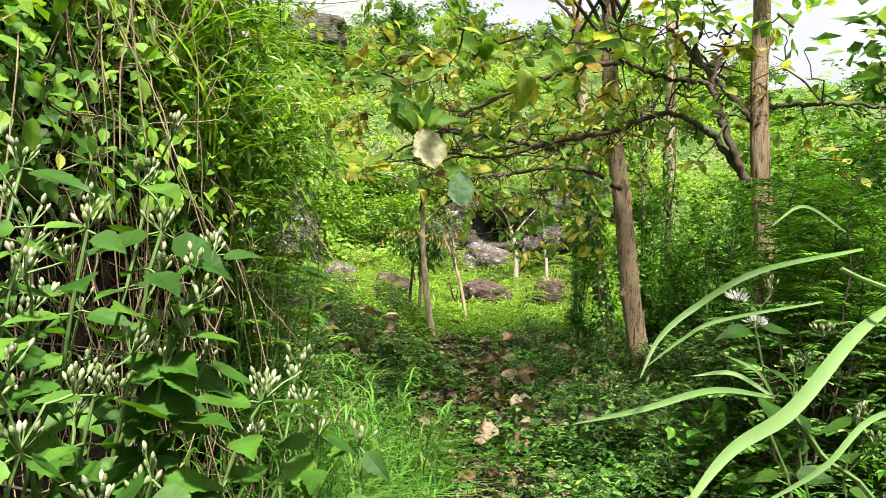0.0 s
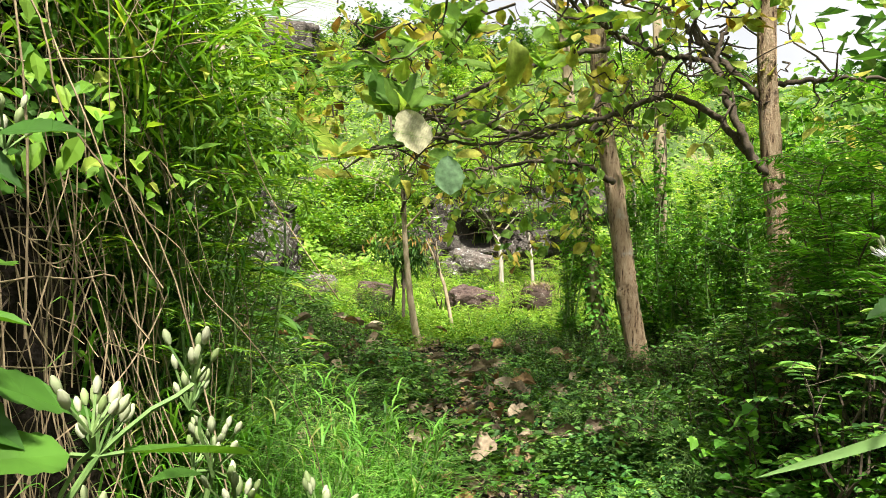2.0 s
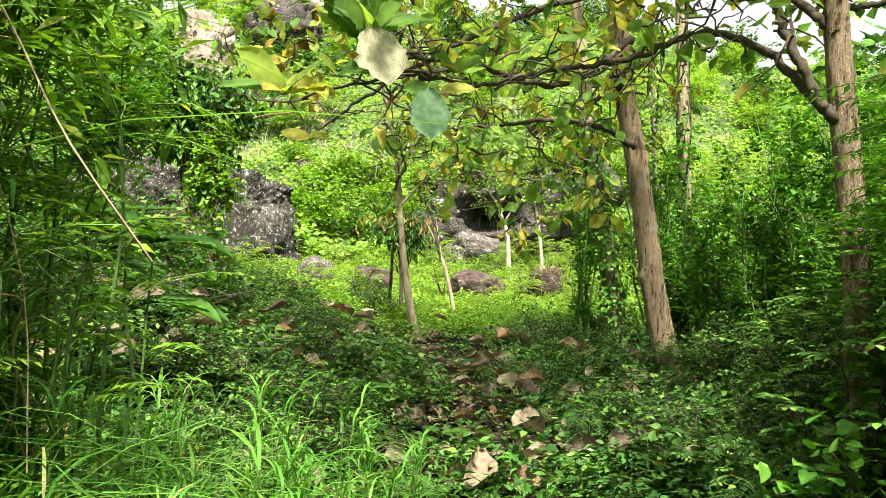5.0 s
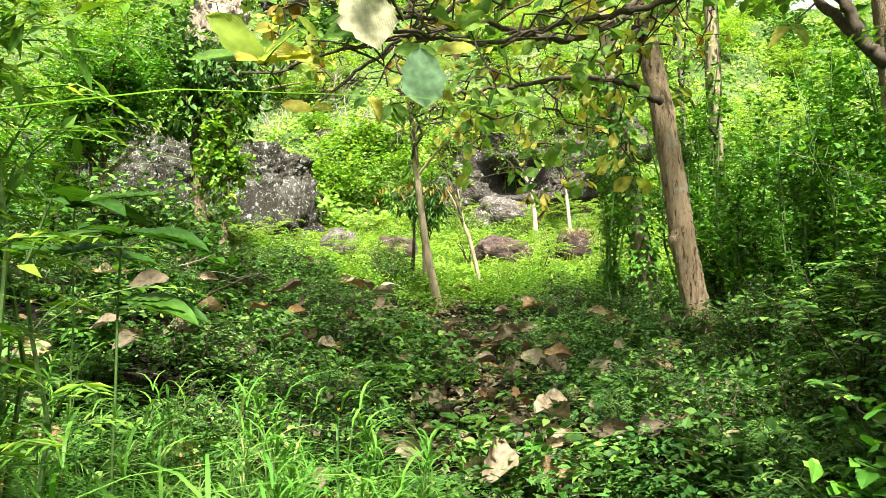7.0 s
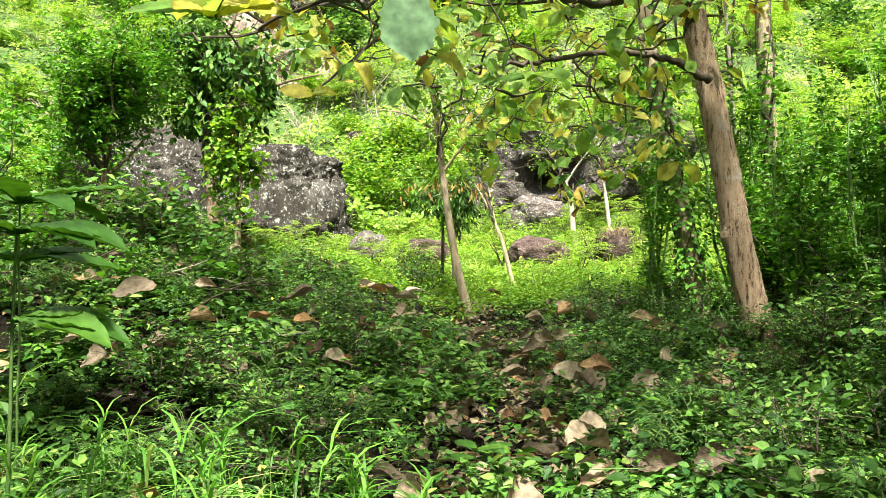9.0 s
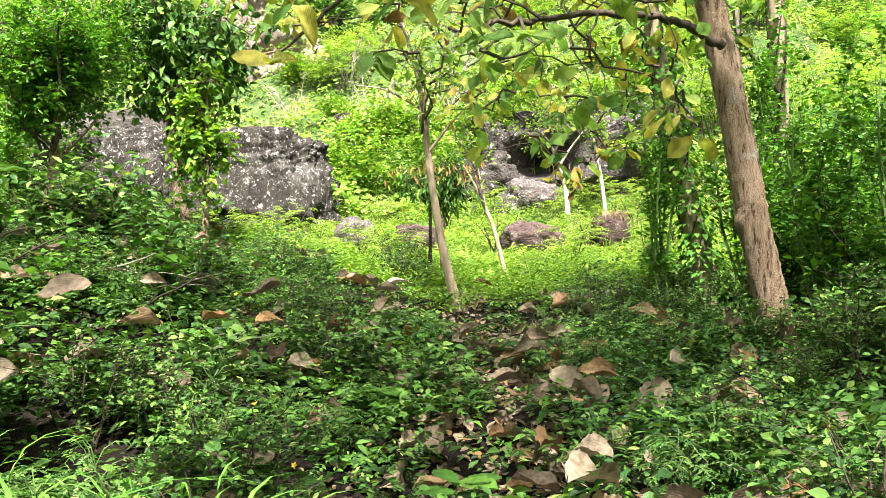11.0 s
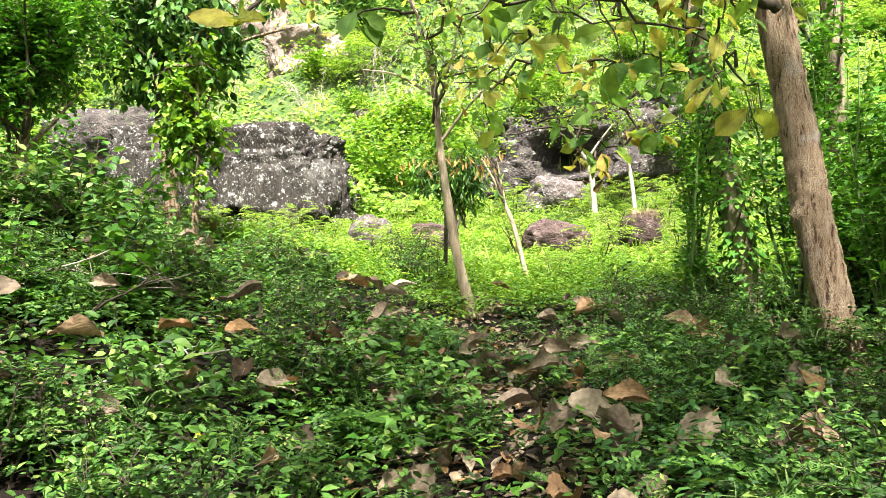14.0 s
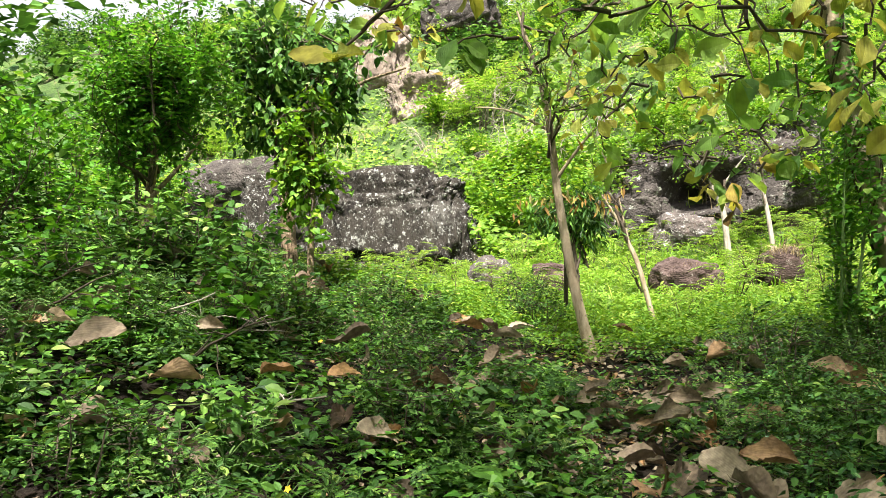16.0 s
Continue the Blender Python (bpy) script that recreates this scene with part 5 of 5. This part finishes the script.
al = np.stack([q.normal(0.2, 0.5, n), q.normal(-0.3, 0.6, n), q.normal(-0.5, 0.3, n)], 1)
place(creep, HEART, np.stack([x, y, z], 1), al, np.stack([np.full(n, 0.7), np.full(n, -0.5), np.full(n, 0.7)], 1) + q.normal(0, 0.3, (n, 3)), q.uniform(0.04, 0.10, n))
whole("creeper_leaves", creep, M_WEED, "heart-shaped creeper leaves on the bank", "plants", "stuff")
bank = Geo()
n = 5200
y = q.uniform(1.0, 5.0, n)
u = q.random(n)
x = -1.15 - 1.6 * u
keep = (x < -1.75) | (y > 3.75)
x, y = x[keep], y[keep]
blades(bank, q, G3(x, y, -0.03), 0.55, 0.9, 0.016, 5, q.normal(-0.5, 1.0, len(x)))
whole("bank_grass", bank, M_GRASS, "long green grass spilling over the bank", "grass", "stuff")
fringe = Geo()
n = 600
y = q.uniform(3.5, 4.8, n)
z = 1.9 + 1.5 * q.random(n)
x = -0.95 - 0.3 * q.random(n) - 0.42 * (z - 1.9)
blades(fringe, q, np.stack([x, y, z], 1), 0.5, 1.5, 0.011, 6, q.normal(-0.4, 0.9, n))
m = 3000
k = q.integers(0, n, m)
al = np.stack([q.normal(0.5, 0.5, m), q.normal(-0.3, 0.6, m), q.normal(-0.35, 0.4, m)], 1)
p = np.stack([x[k] + 0.45 * q.random(m), y[k] + q.normal(0, 0.12, m), z[k] + q.normal(0.05, 0.18, m)], 1)
place(fringe, NARROW2, p, al, np.stack([np.full(m, 0.4), np.full(m, -0.4), np.ones(m)], 1) + q.normal(0, 0.35, (m, 3)), q.uniform(0.05, 0.12, m))
whole("bank_fringe", fringe, M_BRIGHT, "fine bright grass and leaves drooping from the bank's lip", "grass", "stuff")
leafy = Geo()
n = 15000
y = q.uniform(1.4, 4.9, n)
x = -1.3 - 1.5 * q.random(n)
z = G(x, y) + 0.5 * q.random(n)
ok = (z > 2.0) | (y > 3.8)
al, nr = strew(q, ok.sum())
place(leafy, NARROW2, np.stack([x, y, z], 1)[ok], al, nr + [0.4, -0.4, 0], q.uniform(0.05, 0.13, ok.sum()))
whole("bank_herbs", leafy, M_BRIGHT, "fine green herbs on top of the bank", "plants", "stuff")
# slab added above the view to keep sky light out of the bank's hollow
rock("shade_overhang", "unseen earth slab added to shade the hollow of the bank", (-2.5, 2.6, 3.3), (0.6, 1.9, 0.2), M_SOIL, 33, sub=4)
rock("stone", "grey stone lodged in the dark bank", (-1.75, 2.5, 2.1), (0.22, 0.2, 0.18), M_REDROCK, 31, sub=3)


# ---- tall grass clumps ----
def grass_clump(seed, n, height, width, spreadr, lean=0.8):
    g = Geo()
    r_ = rng_of(seed)
    a, rr = r_.uniform(0, 2 * np.pi, n), spreadr * np.sqrt(r_.random(n))
    blades(g, r_, np.stack([rr * np.cos(a), rr * np.sin(a), np.full(n, -0.03)], 1), height, lean, width, 6)
    # jointed stems with side leaves
    st = Geo()
    for _ in range(7):
        a0 = r_.uniform(0, 6.28)
        e = np.array([0.35 * math.cos(a0) * height, 0.35 * math.sin(a0) * height, height * r_.uniform(0.7, 1.1)])
        c = bent(r_, (0.1 * math.cos(a0), 0.1 * math.sin(a0), -0.03), e, 0.05, 8, 0.01)
        tube(st, c[::2], 0.003, 3)
        pts_ = c[2:]
        blades(g, r_, np.repeat(pts_, 2, 0), 0.22, 1.3, width * 0.9, 4)
    return st, g


st, lf = grass_clump(90, 130, 0.75, 0.014, 0.3, 1.0)
clump_a = plant("grass_clump", "tall arching green grass clump", "grass", st, lf, M_GRASS, group="grass clumps", stem_mat=M_STEM)
st, lf = grass_clump(91, 90, 0.55, 0.018, 0.26, 1.3)
clump_b = plant("grass_clump", "broad-bladed fresh green grass clump", "grass", st, lf, M_GRASS, group="grass clumps", stem_mat=M_STEM)
spread(clump_a, [(-0.95, 4.3), (-1.1, 4.7), (-1.4, 5.0), (-0.75, 4.8), (-1.05, 5.3), (-1.6, 5.6), (-1.3, 5.9), (-0.7, 5.5), (-1.9, 6.2), (-1.5, 6.5), (-0.9, 6.1), (-2.2, 6.6), (-0.55, 5.1), (-0.6, 6.4), (-1.2, 6.9),
                 (-1.15, 4.25), (-1.5, 4.4), (-1.8, 4.9), (-2.1, 5.5), (-0.95, 7.3), (-2.4, 7.2), (-1.8, 7.3), (-0.35, 5.8)], q, 0.75, 1.15)
spread(clump_b, [(-0.95, 4.4), (-0.85, 4.0), (-1.2, 4.2), (-1.0, 5.0), (-1.6, 6.0), (-1.25, 6.3), (-0.5, 5.9), (-0.75, 6.8), (-1.7, 6.9), (-0.2, 6.6), (-0.3, 7.4), (1.45, 3.3), (1.6, 4.0), (1.7, 3.0), (1.9, 4.6)], q, 0.7, 1.1)


st, lf = grass_clump(92, 110, 0.95, 0.011, 0.32, 1.3)
clump_c = plant("tall_grass", "tall dense fresh green grass on the bank", "grass", st, lf, M_GRASS, group="tall grass", stem_mat=M_STEM)
spread(clump_c, [(-0.9, 4.15), (-1.0, 4.35), (-1.15, 4.1), (-1.25, 4.4), (-1.4, 4.2), (-1.5, 4.6), (-1.65, 4.3), (-1.8, 4.6), (-1.9, 4.2), (-2.1, 4.5), (-0.95, 4.5), (-2.2, 5.0), (-0.78, 3.7), (-0.88, 3.4), (-0.72, 4.0), (-0.98, 3.8), (-0.65, 4.3), (-0.8, 4.6), (-0.7, 5.0), (-1.0, 5.4)], q, 0.65, 0.95)
st, lf = feathery_geo(q, 2.0, 1.2, 72, 9, 0.07, 0.42)
bank_fern = plant("feathery_shrub", "feathery fine-leaved shrub on the bank", "shrub", st, lf, M_BRIGHT, group="bank shrubs", stem_mat=M_STEM)
spread(bank_fern, [(-1.3, 4.3), (-1.55, 4.45), (-1.75, 4.2), (-2.0, 4.4), (-1.15, 4.55), (-2.2, 4.7), (-2.5, 4.3), (-1.5, 4.1), (-1.05, 4.25), (-1.35, 4.6), (-1.7, 4.55), (-1.2, 4.05), (-1.9, 4.7), (-1.0, 4.6), (-1.3, 5.0), (-1.6, 5.3), (-2.0, 5.2), (-2.4, 5.0), (-2.6, 5.6), (-2.9, 5.0)], q, 0.65, 1.0)

# ---- flowering weeds by the camera's first steps ----
def bud(geo, pos, along, ln):
    """A slim closed flower head."""
    tube(geo, [pos, pos + along * ln * 0.25, pos + along * ln * 0.65, pos + along * ln], [0.0016, ln * 0.23, ln * 0.26, ln * 0.1], 5)


def flower_weed(seed, tips, label, open_heads=2, at=(0, 0, 0)):
    """A weed whose arching stems end in heads at the tips."""
    r_ = rng_of(seed)
    t = thing("flowering_weed", label, "plant", at, "flowering weeds")
    st, lf, bd, pe = Geo(), Geo(), Geo(), Geo()
    for s_, tip_ in enumerate(tips):
        a0 = r_.uniform(0, 6.28)
        e = np.array(tip_) - np.array(at)
        c = bent(r_, (0.03 * math.cos(a0), 0.03 * math.sin(a0), -0.05), e, 0.1, 14, 0.014)
        tube(st, c, np.linspace(0.0055, 0.0028, 14), 6)
        heads = [c[-1]]
        for i in range(3, 14):
            d0 = unit(c[min(i + 1, 13)] - c[i - 1])
            b_ = r_.uniform(0, 3.14)
            o = np.array([math.cos(b_), math.sin(b_), 0.15])
            for sg in (-1, 1):
                k = o * [sg, sg, 1] + [0, 0, r_.uniform(-0.7, 0.1)]
                p = c[i] + unit(k) * 0.02
                tube(st, [c[i], p], 0.002, 4)
                place(lf, WEED_LEAF, p[None], k[None], np.array([[0.3 * r_.normal(), -0.6 + 0.3 * r_.normal(), 0.9]]), r_.uniform(0.055, 0.12))
                if i > 10 and r_.random() < 0.3:
                    tip = c[i] + unit(o * [sg, sg, 1] + d0 * 1.2) * r_.uniform(0.07, 0.14)
                    tube(st, bent(r_, c[i], tip, 0.01, 5, 0.004), 0.0022, 4)
                    heads.append(tip)
        for k, h0 in enumerate(heads):
            for _ in range(r_.integers(7, 12)):
                d1 = unit(np.array([r_.normal(0, 0.5), r_.normal(0, 0.5), 1.0]))
                p = h0 + d1 * r_.uniform(0.014, 0.042)
                tube(st, [h0, p], 0.0012, 3)
                bud(bd, p, unit(d1 + [0, 0, 0.5]), r_.uniform(0.011, 0.017))
            if k < open_heads and s_ == 0:
                for _ in range(46):
                    d1 = unit(np.array([r_.normal(0, 0.7), r_.normal(0, 0.7), 0.7]))
                    place(pe, NARROW2, (h0 + d1 * 0.02)[None], d1[None], np.array([[0.3, -1.0, 0.3]]), 0.02)
    part("stem", st, M_STEM, t)
    part("foliage", lf, M_WEED, t, "toothed triangular green leaves")
    part("inflorescence", bd, M_BUD, t, "pale green-white flower buds", True)
    if pe.v:
        part("petals", pe, M_WHITE, t, "feathery white open flowers")
    return t


LW = "weed with clusters of pale flower buds beside the path"
flower_weed(101, ((-0.69, 1.53, 1.59), (-0.63, 1.47, 1.49), (-0.61, 1.46, 1.33), (-0.76, 1.66, 1.40)), LW, 0, (-0.85, 1.42, gz(-0.85, 1.42)))
flower_weed(102, ((-0.54, 1.47, 1.49), (-0.54, 1.68, 1.60), (-0.45, 1.53, 1.50), (-0.48, 1.42, 1.25)), LW, 0, (-0.72, 1.62, gz(-0.72, 1.62)))
flower_weed(103, ((-0.38, 1.58, 1.47), (-0.41, 1.58, 1.37), (-0.42, 1.53, 1.34), (-0.38, 1.58, 1.29)), LW, 0, (-0.60, 1.49, gz(-0.60, 1.49)))
flower_weed(104, ((-0.25, 1.79, 1.19), (-0.21, 1.74, 1.16), (-0.14, 1.79, 1.14), (-0.29, 1.62, 1.23)), LW, 0, (-0.47, 1.71, gz(-0.47, 1.71)))
flower_weed(105, ((-0.59, 1.32, 1.23), (-0.50, 1.28, 1.19), (-0.38, 1.41, 1.14), (-0.67, 1.49, 1.16)), LW, 0, (-0.66, 1.37, gz(-0.66, 1.37)))
flower_weed(108, ((-0.84, 1.83, 1.48), (-0.72, 1.83, 1.36), (-0.59, 1.83, 1.23)), LW, 0, (-0.85, 1.88, gz(-0.85, 1.88)))
flower_weed(106, ((0.82, 2.4, 1.42), (0.95, 2.45, 1.3), (1.1, 2.4, 1.2)), "weed with small white flowers among grass", 2, (1.05, 2.45, gz(1.05, 2.45)))


# ---- near reed on the other side ----
def strip(points, width, n=9):
    """One long arching blade, folded along its midrib."""
    c = curve(points, n)
    d = unit(np.gradient(c, axis=0))
    s = unit(np.cross(d, [0, -1.0, 0.25]))
    wd = width * np.sin(np.pi * np.clip(0.12 + 0.88 * np.linspace(0, 1, len(c)), 0, 1)) ** 0.7
    nrm = np.cross(s, d)
    v = np.stack([c + s * wd[:, None] * 0.5 + nrm * wd[:, None] * 0.12, c, c - s * wd[:, None] * 0.5 + nrm * wd[:, None] * 0.12], 1).reshape(-1, 3)
    f = [(3 * i + j, 3 * i + j + 1, 3 * i + j + 4, 3 * i + j + 3) for i in range(len(c) - 1) for j in range(2)]
    return Geo().add(v, f)


reed_root = np.array([0.95, 1.88, gz(0.95, 1.88)])
reed = thing("reed_grass", "tall reed with long arching pale green blades", "grass", reed_root)
g = Geo()
tube(g, curve(local([tuple(reed_root), (0.89, 1.85, 0.96), (0.74, 1.84, 1.18), (0.67, 1.82, 1.26)], reed_root), 6), 0.006, 6)
tube(g, curve(local([tuple(reed_root), (1.00, 1.84, 1.11), (0.92, 1.77, 1.43), (0.74, 1.77, 1.53)], reed_root), 6), 0.005, 6)
part("stem", g, M_STEM, reed)
for pts_, wd in (([(0.87, 1.84, 1.47), (0.76, 1.77, 1.40), (0.62, 1.69, 1.27), (0.49, 1.62, 1.20), (0.38, 1.55, 1.09)], 0.026), ([(0.65, 1.84, 1.28), (0.51, 1.77, 1.29), (0.37, 1.73, 1.25), (0.24, 1.69, 1.22)], 0.012),
                 ([(0.65, 1.84, 1.28), (0.57, 1.84, 1.32), (0.49, 1.84, 1.31)], 0.009), ([(0.65, 1.84, 1.28), (0.60, 1.80, 1.33), (0.52, 1.77, 1.36)], 0.007),
                 ([(0.78, 1.77, 1.57), (0.56, 1.69, 1.51), (0.45, 1.69, 1.44), (0.38, 1.66, 1.38), (0.34, 1.62, 1.31)], 0.011), ([(0.74, 1.84, 1.47), (0.52, 1.77, 1.42), (0.45, 1.77, 1.38), (0.38, 1.77, 1.32)], 0.007),
                 ([(0.96, 1.87, 1.29), (0.81, 1.80, 1.25), (0.71, 1.77, 1.16), (0.57, 1.77, 1.07)], 0.012), ([(0.85, 1.98, 1.63), (0.76, 1.98, 1.68), (0.66, 1.91, 1.62)], 0.007)):
    part("blade", strip(local(pts_, reed_root), wd), M_REED, reed, "", True)

# ---- feathery small tree at the path's edge ----
st, lf = feathery_geo(q, 2.9, 1.9, 150, 12, 0.11, 0.62, 37, 4)
fern_tree = plant("feathery_tree", "slender small tree with feathery pinnate leaves", "tree", st, lf, M_FRESH, group="feathery small trees")
spread(fern_tree, [(2.4, 5.7), (3.0, 6.6), (3.7, 7.6), (4.4, 6.0)], q, 0.85, 1.1)

# ---- teak seedlings ----
FRESH_MESHES = [big_leaf(q, 0.34, 0.18, dr, cu).mesh("leaf", M_WEED, True) for dr, cu in ((0.15, 0.3), (0.3, 0.5), (0.45, 0.4), (0.6, 0.6))]
for sx, sy, hh, nn, sc in ((-2.5, 7.8, 1.8, 8, 1.7), (-1.42, 6.25, 1.7, 8, 1.0), (0.05, 6.9, 0.24, 5, 0.55), (0.0, 8.6, 0.3, 5, 0.7), (-0.75, 10.4, 0.3, 6, 0.8), (0.35, 11.9, 0.35, 6, 0.7)):
    base = (sx, sy, gz(sx, sy))
    sd = thing("teak_seedling", "young teak seedling with large fresh green leaves", "plant", base, "teak seedlings")
    g = Geo()
    tube(g, bent(q, (0, 0, -0.03), (0.03, 0, hh), 0, 6, 0.01), np.linspace(0.009, 0.005, 6), 6)
    part("stem", g, M_STEM, sd, "", True)
    for lev in (1.0, 0.82):
        for k in range(nn // 2 + 1):
            a = q.uniform(0, 6.28)
            leaf_at(sd, FRESH_MESHES[q.integers(4)], (sx + 0.03 * lev, sy, base[2] + hh * lev), (math.cos(a), math.sin(a), 0.35 * lev), (0.1 * q.normal(), -0.2, 1), sc * q.uniform(0.7, 1.05))

st, lf = feathery_geo(q, 0.5, 0.6, 30, 7, 0.05, 0.25)
yellow = plant("herb", "herb with small yellowing pinnate leaves", "plant", st, lf, M_DRYGREEN, (1.95, 4.1, gz(1.95, 4.1) - 0.03), "", M_STEM)

# ---- dead twigs on the bank, dry brush, yellow flowers ----
for k, (x, y) in enumerate([(-2.4, 10.3), (-3.1, 10.6), (-3.6, 10.2), (-2.7, 11.0), (-4.2, 10.9), (-1.9, 10.0)]):
    b = thing("dead_branch", "fallen bare forked branch on the bank", "branch", (x, y, gz(x, y) + 0.12), "fallen branches")
    g = Geo()
    a = q.uniform(-0.4, 0.6)
    c = bent(q, (-0.5, 0, 0.0), (0.5, a * 0.3, 0.25 + 0.2 * q.random()), 0.03, 10, 0.012)
    tube(g, c, np.linspace(0.014, 0.005, 10), 6)
    for _ in range(7):
        i = q.integers(2, 9)
        tube(g, bent(q, c[i], c[i] + q.normal(0, 0.22, 3), 0.02, 6, 0.02), np.linspace(0.006, 0.002, 6), 4)
    part("bare_wood", g, M_WHITEBARK if k % 2 else M_TWIG, b, "", True)
for x, y, z, s in ((2.6, 23.3, 2.75, 0.85), (0.68, 22.3, 2.45, 0.5), (-2.1, 22.9, 2.5, 0.45), (-5.6, 35.3, 7.6, 1.4)):
    g = Geo()
    n = 260
    rt = np.stack([q.normal(0, s * 0.45, n), q.normal(0, s * 0.3, n), np.zeros(n)], 1)
    rt[:, 2] = z - 0.25 * s * (rt[:, 0] / s) ** 2 * 4 - 0.2
    blades(g, q, rt + [x, y, 0], 0.42 * s + 0.1, 1.3, 0.012, 4)
    whole("dry_grass", g, M_DRY, "tuft of dry straw-coloured grass over a stone", "grass", "stuff")
for x, y in ((-1.3, 9.3), (-0.9, 8.8), (-2.6, 11.4), (-2.4, 11.9), (1.9, 7.4)):
    f = thing("yellow_flower", "small yellow five-petalled flower in the undergrowth", "flower", (x, y, gz(x, y) + 0.3), "yellow flowers")
    g = Geo()
    tube(g, [(0, 0, -0.32), (0.01, 0, -0.15), (0, 0, 0)], 0.002, 4)
    part("stem", g, M_STEM, f)
    g = Geo()
    a = np.arange(5) * 1.2566
    place(g, HEART, np.zeros((5, 3)), np.stack([np.cos(a), np.sin(a) * 0.5 - 0.3, np.sin(a) * 0.8 + 0.2], 1), np.tile([0, -1.0, 0.6], (5, 1)), 0.022)
    part("petals", g, M_YELLOWPETAL, f)
